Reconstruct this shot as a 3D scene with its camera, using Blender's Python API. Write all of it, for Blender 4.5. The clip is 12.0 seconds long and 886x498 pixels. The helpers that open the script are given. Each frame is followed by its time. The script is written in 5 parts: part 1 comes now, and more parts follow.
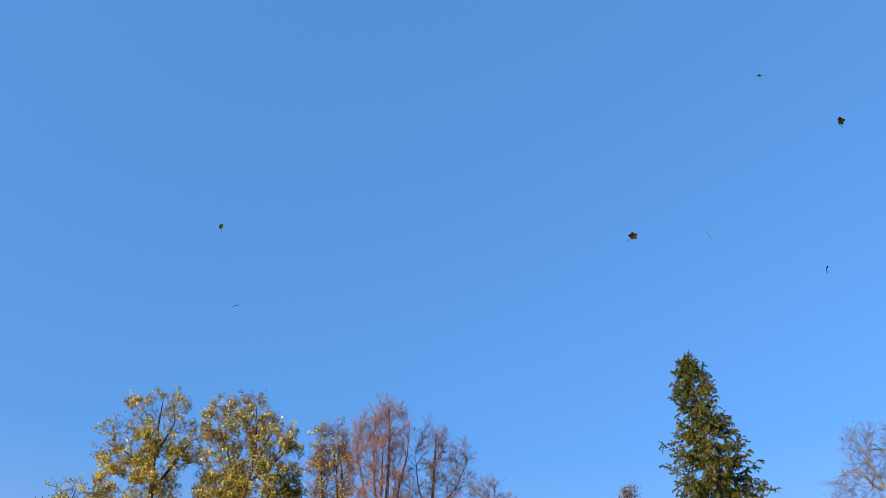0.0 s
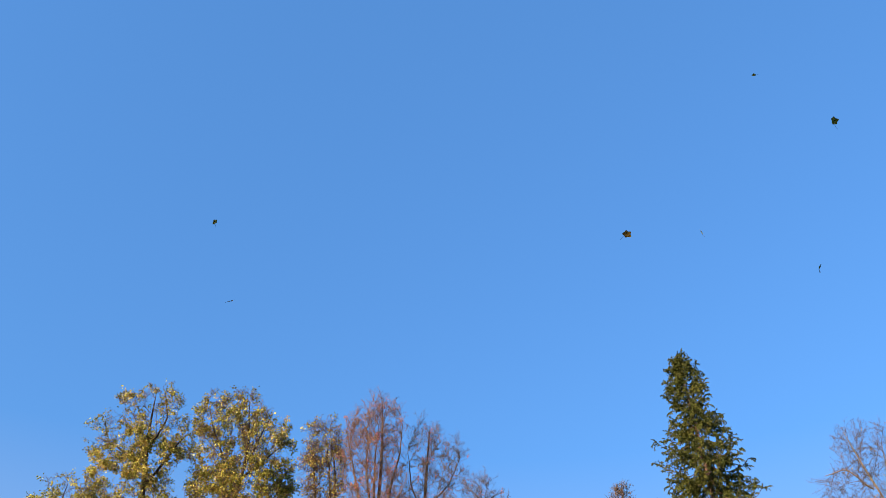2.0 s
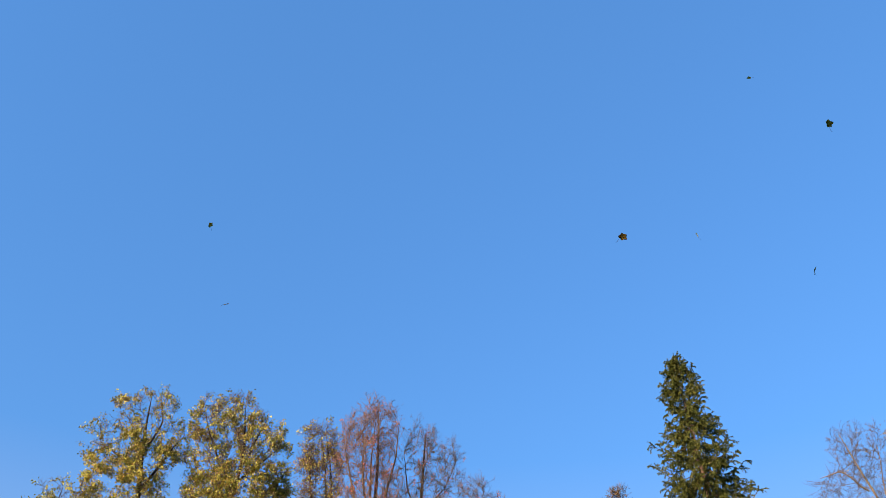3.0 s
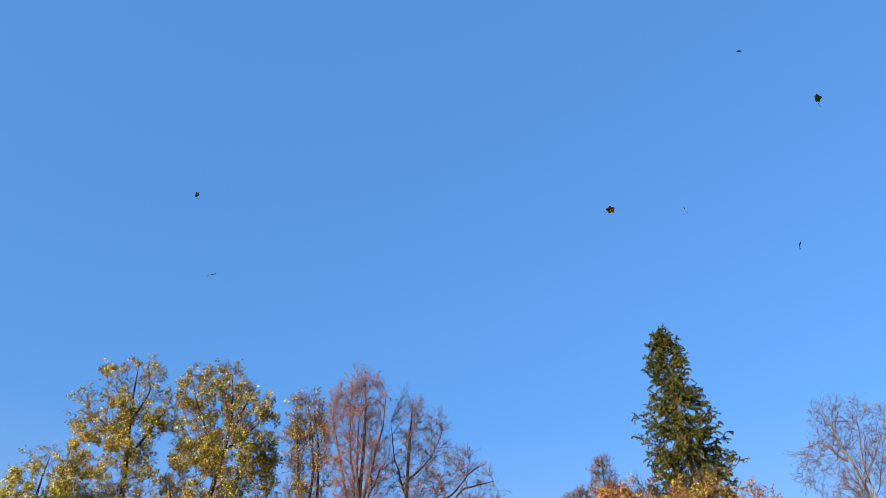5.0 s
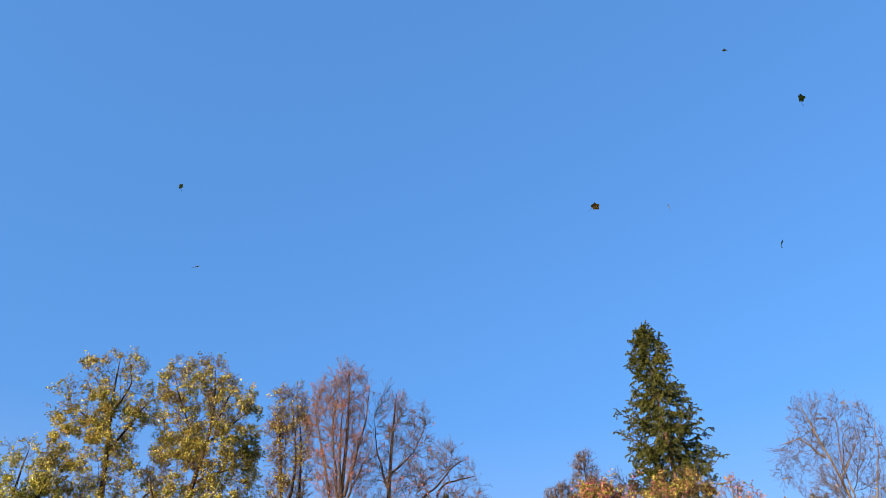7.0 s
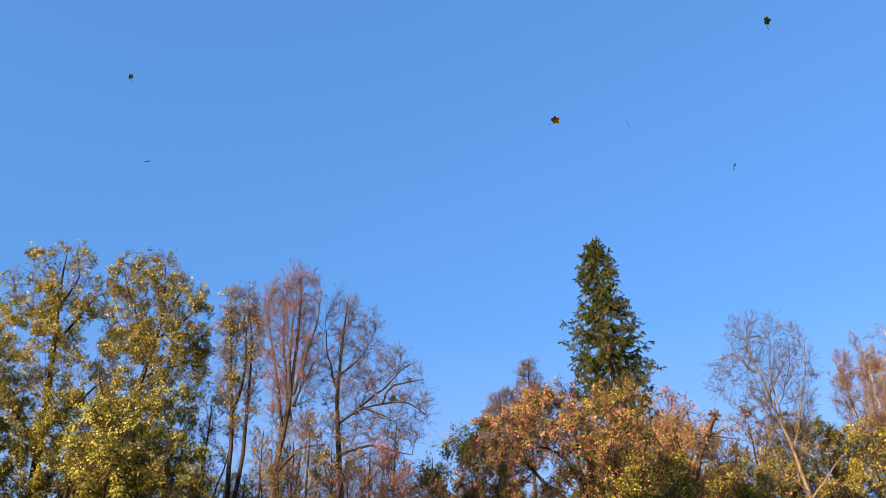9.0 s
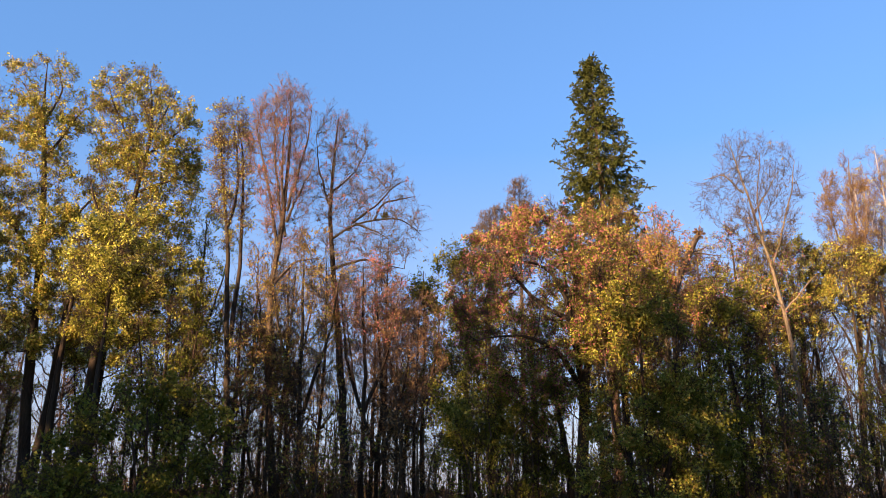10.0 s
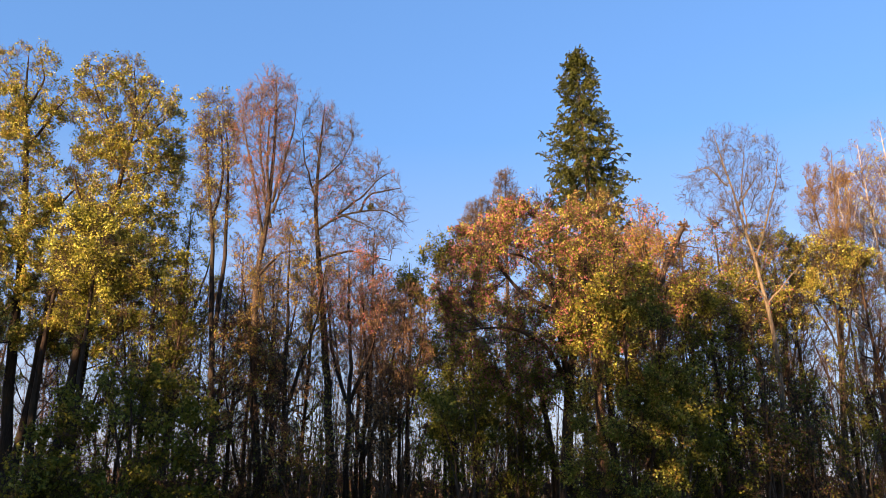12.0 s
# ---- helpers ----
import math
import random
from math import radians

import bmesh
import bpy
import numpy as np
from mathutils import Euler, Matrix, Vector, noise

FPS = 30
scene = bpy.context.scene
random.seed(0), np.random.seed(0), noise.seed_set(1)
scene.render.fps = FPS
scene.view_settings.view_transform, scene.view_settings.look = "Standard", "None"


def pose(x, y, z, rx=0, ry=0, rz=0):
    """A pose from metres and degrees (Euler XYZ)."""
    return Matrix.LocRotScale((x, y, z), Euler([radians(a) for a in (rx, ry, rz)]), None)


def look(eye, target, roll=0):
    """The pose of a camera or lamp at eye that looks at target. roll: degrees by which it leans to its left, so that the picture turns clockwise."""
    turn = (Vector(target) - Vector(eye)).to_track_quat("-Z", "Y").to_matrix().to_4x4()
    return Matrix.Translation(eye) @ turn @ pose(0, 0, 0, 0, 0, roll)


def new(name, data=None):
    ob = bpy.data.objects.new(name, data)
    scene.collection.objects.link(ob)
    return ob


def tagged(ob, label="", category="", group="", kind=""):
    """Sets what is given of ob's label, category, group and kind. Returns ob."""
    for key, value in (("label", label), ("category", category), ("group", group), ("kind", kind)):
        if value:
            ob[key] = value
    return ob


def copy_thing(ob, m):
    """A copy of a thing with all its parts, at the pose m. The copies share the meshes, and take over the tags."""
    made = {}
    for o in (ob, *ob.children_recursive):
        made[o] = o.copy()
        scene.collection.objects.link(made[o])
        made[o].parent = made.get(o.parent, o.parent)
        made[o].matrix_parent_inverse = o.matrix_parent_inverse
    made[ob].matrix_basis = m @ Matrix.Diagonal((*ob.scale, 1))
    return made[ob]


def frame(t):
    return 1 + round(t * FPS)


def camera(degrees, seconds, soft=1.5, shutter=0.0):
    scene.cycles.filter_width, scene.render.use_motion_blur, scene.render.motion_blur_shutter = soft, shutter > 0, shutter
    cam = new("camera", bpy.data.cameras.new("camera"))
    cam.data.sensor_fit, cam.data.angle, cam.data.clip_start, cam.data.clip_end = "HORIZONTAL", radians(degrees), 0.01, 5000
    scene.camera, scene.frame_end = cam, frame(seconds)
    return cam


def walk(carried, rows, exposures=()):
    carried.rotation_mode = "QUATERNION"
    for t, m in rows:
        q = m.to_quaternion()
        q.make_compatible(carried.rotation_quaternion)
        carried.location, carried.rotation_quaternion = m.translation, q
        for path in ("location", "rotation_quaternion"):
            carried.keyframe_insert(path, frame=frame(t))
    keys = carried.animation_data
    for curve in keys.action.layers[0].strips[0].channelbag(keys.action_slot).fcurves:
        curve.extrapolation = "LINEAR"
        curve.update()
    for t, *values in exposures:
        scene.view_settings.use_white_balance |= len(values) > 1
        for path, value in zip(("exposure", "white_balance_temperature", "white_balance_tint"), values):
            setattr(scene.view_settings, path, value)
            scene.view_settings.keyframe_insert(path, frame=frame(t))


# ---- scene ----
# ---- camera ----
cam = camera(59.24, 12.0, soft=0.7)
EYE = (0.0, 0.0, 1.6)
PATH = [
    (0.0, 130.342, -0.103, 8.918),
    (0.5, 130.680, -0.267, 8.883),
    (1.0, 130.451, -0.255, 8.732),
    (1.5, 130.278, -0.125, 8.415),
    (2.0, 130.119, -0.097, 8.358),
    (2.5, 130.210, 0.084, 8.305),
    (3.0, 130.328, 0.133, 8.171),
    (5.0, 128.239, 0.364, 7.218),
    (5.5, 128.469, 0.450, 7.131),
    (6.0, 128.420, 0.389, 6.947),
    (6.5, 128.129, 0.462, 6.579),
    (8.3, 125.371, 0.634, 3.606),
    (8.5, 124.500, 0.581, 3.168),
    (9.0, 121.056, 0.266, 1.815),
    (9.5, 113.591, -0.247, 1.089),
    (10.0, 107.724, 0.120, 1.084),
    (10.5, 106.328, -0.330, 0.232),
    (11.0, 106.043, -0.231, 0.133),
    (11.5, 107.000, 0.000, 0.000),
    (12.0, 107.109, 0.250, 0.039),
]
walk(cam, [(t, pose(*EYE, rx, ry, rz)) for t, rx, ry, rz in PATH],
     exposures=[(0.0, 1.47, 6500, 20), (8.5, 1.50, 6500, 22), (9.5, 1.58, 7000, 26), (10.2, 1.72, 7600, 29), (12.0, 1.72, 7600, 29)])

# ---- sky and sun ----
SUN_TO = Vector((-0.62, -0.74, 0.25)).normalized()
SUN_ELEV = math.asin(SUN_TO.z)
SUN_ROT = math.atan2(SUN_TO.x, SUN_TO.y)
world = bpy.data.worlds.new("sky")
scene.world = world
world.use_nodes = True
wn = world.node_tree.nodes
sky = wn.new("ShaderNodeTexSky")
sky.sky_type = "NISHITA"
sky.sun_disc = False
sky.sun_elevation, sky.sun_rotation = SUN_ELEV, SUN_ROT
sky.altitude, sky.air_density, sky.dust_density, sky.ozone_density = 100, 1.6, 0.0, 8.2
wn["Background"].inputs["Strength"].default_value = 0.12
deep = wn.new("ShaderNodeHueSaturation")
deep.inputs["Saturation"].default_value = 1.01
haze = wn.new("ShaderNodeMixRGB")
haze.inputs[0].default_value = 0.55
haze.inputs[2].default_value = (0.29, 1.0, 2.2, 1)
world.node_tree.links.new(sky.outputs[0], deep.inputs["Color"])
world.node_tree.links.new(deep.outputs[0], haze.inputs[1])
# paler air towards the horizon
aim = wn.new("ShaderNodeTexCoord")
split = wn.new("ShaderNodeSeparateXYZ")
low = wn.new("ShaderNodeMapRange")
low.inputs["From Min"].default_value, low.inputs["From Max"].default_value = 0.0, 0.42
low.inputs["To Min"].default_value, low.inputs["To Max"].default_value = 0.65, 0.0
pale = wn.new("ShaderNodeMixRGB")
pale.inputs[2].default_value = (1.55, 1.75, 2.1, 1)
world.node_tree.links.new(aim.outputs["Generated"], split.inputs[0])
world.node_tree.links.new(split.outputs["Z"], low.inputs["Value"])
world.node_tree.links.new(low.outputs[0], pale.inputs[0])
world.node_tree.links.new(haze.outputs[0], pale.inputs[1])
world.node_tree.links.new(pale.outputs[0], wn["Background"].inputs["Color"])

sun_data = bpy.data.lights.new("sun", "SUN")
sun_data.energy, sun_data.angle, sun_data.color = 5.0, radians(0.53), (1.0, 0.78, 0.50)
sun = new("sun", sun_data)
sun.matrix_world = look(SUN_TO * 80, (0, 0, 0))


# ---- materials ----
def material(name):
    m = bpy.data.materials.new(name)
    m.use_nodes = True
    nt = m.node_tree
    return m, nt.nodes, nt.links, nt.nodes["Principled BSDF"]


def ramp(nodes, stops):
    r = nodes.new("ShaderNodeValToRGB")
    e = r.color_ramp.elements
    e[0].position, e[0].color = stops[0][0], (*stops[0][1], 1)
    e[1].position, e[1].color = stops[-1][0], (*stops[-1][1], 1)
    for pos, col in stops[1:-1]:
        k = e.new(pos)
        k.color = (*col, 1)
    return r


def bark_material(name, dark, light, scale=6.0, stretch=0.18, lichen=None):
    m, nodes, links, bsdf = material(name)
    tc = nodes.new("ShaderNodeTexCoord")
    mp = nodes.new("ShaderNodeMapping")
    mp.inputs["Scale"].default_value = (1, 1, stretch)
    links.new(tc.outputs["Object"], mp.inputs["Vector"])
    n1 = nodes.new("ShaderNodeTexNoise")
    n1.inputs["Scale"].default_value, n1.inputs["Detail"].default_value = scale * 3, 6
    links.new(mp.outputs[0], n1.inputs["Vector"])
    n2 = nodes.new("ShaderNodeTexNoise")
    n2.inputs["Scale"].default_value = 0.7
    links.new(tc.outputs["Object"], n2.inputs["Vector"])
    r = ramp(nodes, [(0.3, dark), (0.7, light)])
    links.new(n1.outputs["Fac"], r.inputs[0])
    mix = nodes.new("ShaderNodeMixRGB")
    mix.inputs[2].default_value = (*(lichen or dark), 1)
    r2 = ramp(nodes, [(0.45, (0, 0, 0)), (0.65, (0.6, 0.6, 0.6))])
    links.new(n2.outputs["Fac"], r2.inputs[0])
    links.new(r2.outputs[0], mix.inputs[0])
    links.new(r.outputs[0], mix.inputs[1])
    links.new(mix.outputs[0], bsdf.inputs["Base Color"])
    bump = nodes.new("ShaderNodeBump")
    bump.inputs["Strength"].default_value, bump.inputs["Distance"].default_value = 0.6, 0.03
    links.new(n1.outputs["Fac"], bump.inputs["Height"])
    links.new(bump.outputs[0], bsdf.inputs["Normal"])
    bsdf.inputs["Roughness"].default_value = 0.9
    bsdf.inputs["Specular IOR Level"].default_value = 0.2
    return m


def leaf_material(name, stops, through_light=0.25, rough=0.62):
    """Each leaf takes its own tone; patches of the crown lean one way or the other."""
    m, nodes, links, bsdf = material(name)
    geo = nodes.new("ShaderNodeNewGeometry")
    tc = nodes.new("ShaderNodeTexCoord")
    n = nodes.new("ShaderNodeTexNoise")
    n.inputs["Scale"].default_value, n.inputs["Detail"].default_value = 0.55, 2
    links.new(tc.outputs["Object"], n.inputs["Vector"])
    a = nodes.new("ShaderNodeMath")
    a.operation = "MULTIPLY_ADD"
    a.inputs[1].default_value, a.inputs[2].default_value = 0.62, -0.15
    links.new(geo.outputs["Random Per Island"], a.inputs[0])
    b = nodes.new("ShaderNodeMath")
    b.operation = "MULTIPLY_ADD"
    b.inputs[1].default_value = 0.7
    links.new(n.outputs["Fac"], b.inputs[0])
    links.new(a.outputs[0], b.inputs[2])
    r = ramp(nodes, stops)
    links.new(b.outputs[0], r.inputs[0])
    links.new(r.outputs[0], bsdf.inputs["Base Color"])
    bsdf.inputs["Roughness"].default_value = rough
    bsdf.inputs["Specular IOR Level"].default_value = 0.12
    tr = nodes.new("ShaderNodeBsdfTranslucent")
    links.new(r.outputs[0], tr.inputs["Color"])
    mix = nodes.new("ShaderNodeMixShader")
    mix.inputs[0].default_value = through_light
    links.new(bsdf.outputs[0], mix.inputs[1])
    links.new(tr.outputs[0], mix.inputs[2])
    links.new(mix.outputs[0], nodes["Material Output"].inputs["Surface"])
    return m


BARK = bark_material("linden_bark", (0.018, 0.012, 0.009), (0.062, 0.043, 0.030), lichen=(0.04, 0.034, 0.02))
BARK_PALE = bark_material("pale_bark", (0.09, 0.065, 0.042), (0.25, 0.185, 0.125), lichen=(0.13, 0.11, 0.065))
BARK_MID = bark_material("brown_bark", (0.038, 0.025, 0.018), (0.128, 0.089, 0.061), lichen=(0.064, 0.051, 0.030))
BARK_DARK = bark_material("dark_bark", (0.028, 0.017, 0.011), (0.09, 0.055, 0.034))
BARK_BIRCH = bark_material("birch_bark", (0.12, 0.10, 0.09), (0.62, 0.57, 0.50), scale=3, stretch=2.5)
BARK_SPRUCE = bark_material("spruce_bark", (0.05, 0.03, 0.02), (0.16, 0.10, 0.07))
TWIG = bark_material("brown_twig", (0.042, 0.028, 0.018), (0.119, 0.081, 0.055), scale=3)
TWIG_RED = bark_material("reddish_twig", (0.068, 0.040, 0.030), (0.201, 0.127, 0.089), scale=3)
TWIG_GREY = bark_material("grey_twig", (0.047, 0.035, 0.026), (0.132, 0.099, 0.074), scale=3)
TWIG_DARK = bark_material("dark_twig", (0.035, 0.021, 0.013), (0.109, 0.066, 0.042), scale=3)

L_YELLOW = leaf_material("linden_leaf", [(0.0, (0.055, 0.065, 0.010)), (0.3, (0.14, 0.16, 0.018)), (0.55, (0.37, 0.37, 0.050)), (0.8, (0.53, 0.50, 0.12)), (1.0, (0.40, 0.29, 0.055))], 0.18)
L_GOLD = leaf_material("golden_leaf", [(0.0, (0.15, 0.15, 0.015)), (0.4, (0.42, 0.385, 0.055)), (0.7, (0.58, 0.535, 0.14)), (1.0, (0.47, 0.33, 0.06))], 0.18)
L_ORANGE = leaf_material("orange_leaf", [(0.0, (0.09, 0.065, 0.012)), (0.35, (0.21, 0.142, 0.030)), (0.6, (0.31, 0.195, 0.047)), (0.8, (0.38, 0.26, 0.065)), (1.0, (0.28, 0.125, 0.038))])
L_RED = leaf_material("red_leaf", [(0.0, (0.14, 0.046, 0.042)), (0.4, (0.33, 0.100, 0.100)), (0.7, (0.45, 0.165, 0.16)), (1.0, (0.40, 0.20, 0.11))])
L_RUSSET = leaf_material("russet_leaf", [(0.0, (0.09, 0.052, 0.026)), (0.5, (0.20, 0.115, 0.052)), (1.0, (0.32, 0.19, 0.08))])
L_GREEN = leaf_material("green_leaf", [(0.0, (0.045, 0.055, 0.009)), (0.45, (0.105, 0.118, 0.016)), (0.75, (0.19, 0.185, 0.024)), (1.0, (0.30, 0.24, 0.03))])
L_OLIVE = leaf_material("olive_leaf", [(0.0, (0.06, 0.067, 0.014)), (0.4, (0.15, 0.154, 0.028)), (0.75, (0.30, 0.275, 0.048)), (1.0, (0.40, 0.295, 0.058))])
L_NEEDLE = leaf_material("spruce_needle", [(0.0, (0.018, 0.028, 0.008)), (0.4, (0.048, 0.062, 0.013)), (0.75, (0.115, 0.124, 0.025)), (1.0, (0.218, 0.190, 0.040))], 0.1, 0.5)


def ground_material():
    m, nodes, links, bsdf = material("leaf_litter_ground")
    tc = nodes.new("ShaderNodeTexCoord")
    n1 = nodes.new("ShaderNodeTexNoise")
    n1.inputs["Scale"].default_value, n1.inputs["Detail"].default_value = 9, 8
    n2 = nodes.new("ShaderNodeTexNoise")
    n2.inputs["Scale"].default_value, n2.inputs["Detail"].default_value = 0.12, 3
    for n in (n1, n2):
        links.new(tc.outputs["Object"], n.inputs["Vector"])
    litter = ramp(nodes, [(0.3, (0.09, 0.05, 0.025)), (0.55, (0.27, 0.155, 0.06)), (0.75, (0.42, 0.27, 0.10))])
    grass = ramp(nodes, [(0.3, (0.03, 0.04, 0.012)), (0.7, (0.09, 0.10, 0.03))])
    links.new(n1.outputs["Fac"], litter.inputs[0])
    links.new(n1.outputs["Fac"], grass.inputs[0])
    pick = ramp(nodes, [(0.42, (0, 0, 0)), (0.58, (1, 1, 1))])
    links.new(n2.outputs["Fac"], pick.inputs[0])
    mix = nodes.new("ShaderNodeMixRGB")
    links.new(pick.outputs[0], mix.inputs[0])
    links.new(litter.outputs[0], mix.inputs[1])
    links.new(grass.outputs[0], mix.inputs[2])
    links.new(mix.outputs[0], bsdf.inputs["Base Color"])
    bump = nodes.new("ShaderNodeBump")
    bump.inputs["Strength"].default_value, bump.inputs["Distance"].default_value = 0.8, 0.05
    links.new(n1.outputs["Fac"], bump.inputs["Height"])
    links.new(bump.outputs[0], bsdf.inputs["Normal"])
    bsdf.inputs["Roughness"].default_value = 0.95
    return m


# ---- mesh helpers ----
def link_mesh(name, verts, faces, mats, parent=None, label="", slots=None, smooth=True):
    """One mesh object out of arrays: faces has three or four corners a row."""
    me = bpy.data.meshes.new(name)
    n, k = faces.shape
    me.vertices.add(len(verts))
    me.vertices.foreach_set("co", np.ascontiguousarray(verts, dtype=np.float32).ravel())
    me.loops.add(n * k)
    me.loops.foreach_set("vertex_index", np.ascontiguousarray(faces, dtype=np.int32).ravel())
    me.polygons.add(n)
    me.polygons.foreach_set("loop_start", np.arange(0, n * k, k, dtype=np.int32))
    for mat in mats:
        me.materials.append(mat)
    if slots is not None:
        me.polygons.foreach_set("material_index", slots.astype(np.int32))
    me.polygons.foreach_set("use_smooth", np.full(n, smooth))
    me.update(calc_edges=True)
    ob = new(name, me)
    if parent is not None:
        ob.parent = parent
    if label:
        tagged(ob, label)
    return ob


def unit(v):
    return v / np.maximum(np.linalg.norm(v, axis=-1, keepdims=True), 1e-9)


def tubes(P, R, sides):
    """Round tapered rods along the paths P (n, K, 3) with the radii R (n, K)."""
    n, K, _ = P.shape
    T = unit(np.gradient(P, axis=1))
    ref = np.where(np.abs(T[..., 2:3]) > 0.85, np.array([1.0, 0, 0]), np.array([0, 0, 1.0]))
    N = unit(np.cross(T, ref))
    B = np.cross(T, N)
    a = np.arange(sides) * (2 * np.pi / sides)
    ring = (P[:, :, None] + R[:, :, None, None] * (np.cos(a)[:, None] * N[:, :, None] + np.sin(a)[:, None] * B[:, :, None]))
    idx = np.arange(n * K * sides).reshape(n, K, sides)
    nxt = np.roll(idx, -1, axis=2)
    quads = np.stack([idx[:, :-1], nxt[:, :-1], nxt[:, 1:], idx[:, 1:]], axis=-1).reshape(-1, 4)
    return ring.reshape(-1, 3), quads


def cones(P, R):
    """Three-sided points: the last fine shoots."""
    n = len(P)
    T = unit(P[:, 1] - P[:, 0])
    ref = np.where(np.abs(T[:, 2:3]) > 0.85, np.array([1.0, 0, 0]), np.array([0, 0, 1.0]))
    N = unit(np.cross(T, ref))
    B = np.cross(T, N)
    ring = [P[:, 0] + R[:, :1] * (math.cos(a) * N + math.sin(a) * B) for a in (0, 2.094, 4.189)]
    v = np.stack(ring + [P[:, 1]], 1).reshape(-1, 3)
    b = np.arange(n)[:, None] * 4
    f = np.concatenate([b + np.array(t) for t in ((0, 1, 3), (1, 2, 3), (2, 0, 3))], 1).reshape(-1, 3)
    return v, f


def thirds(vf):
    """Four-cornered faces cut into triangles."""
    v, f = vf
    return v, np.concatenate([f[:, [0, 1, 2]], f[:, [0, 2, 3]]])


def joined(sets):
    vs, fs, off = [], [], 0
    for v, f in sets:
        vs.append(v)
        fs.append(f + off)
        off += len(v)
    return np.concatenate(vs), np.concatenate(fs)


def spline(points, K, rng, wobble=0.0):
    """A smooth path of K points through a few given ones."""
    p = np.array(points, dtype=float)
    d = np.r_[0, np.cumsum(np.linalg.norm(np.diff(p, axis=0), axis=1))]
    u = np.linspace(0, d[-1], K)
    fine = np.stack([np.interp(u, d, p[:, i]) for i in range(3)], 1)
    for _ in range(2):
        fine[1:-1] = 0.25 * fine[:-2] + 0.5 * fine[1:-1] + 0.25 * fine[2:]
    if wobble:
        w = np.cumsum(rng.normal(0, wobble, (K, 3)), axis=0)
        w -= np.linspace(0, 1, K)[:, None] * w[-1]
        w[:, 2] *= 0.3
        fine += w
    return fine


class Clumps:
    """A soft field over the crown, by which leaves gather and colours shift."""

    def __init__(self, rng, size):
        self.k = rng.normal(0, 1.0 / size, (7, 3))
        self.ph = rng.uniform(0, 6.28, 7)

    def __call__(self, p):
        return np.sin(p @ self.k.T * 2.2 + self.ph).mean(-1) * 1.9


def rods_from(parents, n, rng, lo, hi, length, spread, up, K, r_scale, r_min, bend=0.25, droop=0.0):
    """n side shoots from the paths (P, R): where on the parent, how long, how far they turn away and how much they rise."""
    P, R = parents
    m, Kp, _ = P.shape
    plen = np.linalg.norm(np.diff(P, axis=1), axis=2).sum(1)
    i = rng.choice(m, n, p=plen / plen.sum())
    u = lo + (hi - lo) * rng.uniform(0, 1, n) ** 0.8
    s = u * (Kp - 1)
    k = np.minimum(s.astype(int), Kp - 2)
    f = (s - k)[:, None]
    a = P[i, k] * (1 - f) + P[i, k + 1] * f
    r0 = R[i, k] * (1 - f[:, 0]) + R[i, k + 1] * f[:, 0]
    tan = unit(P[i, k + 1] - P[i, k])
    side = rng.normal(0, 1, (n, 3))
    side = unit(side - (side * tan).sum(1, keepdims=True) * tan)
    d = unit(tan + spread * side + np.array([0, 0, up]))
    L = length * rng.uniform(0.5, 1.15, n) * (1.15 - 0.55 * u)
    d2 = unit(d + rng.normal(0, bend, (n, 3)) + np.array([0, 0, up * 0.6 - droop]))
    t = np.linspace(0, 1, K)[None, :, None]
    path = a[:, None] + L[:, None, None] * (t * (1 - t) * d[:, None] + (t - t * (1 - t)) * d2[:, None])
    if K > 3:
        path[:, 1:-1] += rng.normal(0, 0.03, (n, K - 2, 3)) * L[:, None, None]
    rr = np.maximum(np.minimum(r0 * 0.7, L * r_scale), r_min)
    rad = rr[:, None] * np.linspace(1, 0.3, K)[None]
    return path, np.maximum(rad, r_min * 0.6)


def leaf_quads(p, rng, size, hang=0.5, wide=0.72, along=None, loose=0.5, bunch=1):
    """Folded leaf blades at the points p. bunch: how many neighbours hang together, turned alike."""
    n = len(p)
    across = rng.normal(0, 1, (n, 3))
    ax = rng.normal(0, 1, (n, 3))
    ax[:, 2] -= hang
    ax = unit(ax) if along is None else unit(along + loose * ax)
    if bunch > 1:
        lead = np.arange(n) // bunch * bunch
        p = p[lead] + rng.normal(0, size * 0.85, (n, 3))
        ax = unit(ax[lead] + 0.4 * ax)
        across = across[lead] + 0.4 * across
    s = unit(np.cross(ax, across))
    nn = np.cross(ax, s)
    L = (size * rng.uniform(0.6, 1.3, n))[:, None]
    w = L * wide * 0.5
    mid = p + ax * L * 0.45 + nn * L * rng.uniform(0.05, 0.2, (n, 1))
    v = np.stack([p, mid + s * w, p + ax * L, mid - s * w], 1).reshape(-1, 3)
    b = np.arange(n)[:, None] * 4
    tri = np.concatenate([b + np.array([0, 1, 2]), b + np.array([0, 2, 3])], 1).reshape(-1, 3)
    return v, tri


def points_on(P, n, rng, weight=None, lo=0.2, ways=False):
    m, K, _ = P.shape
    w = None if weight is None else weight / weight.sum()
    i = rng.choice(m, n, p=w)
    s = rng.uniform(lo, 1, n) * (K - 1)
    k = np.minimum(s.astype(int), K - 2)
    f = (s - k)[:, None]
    p = P[i, k] * (1 - f) + P[i, k + 1] * f
    return (p, unit(P[i, k + 1] - P[i, k])) if ways else p


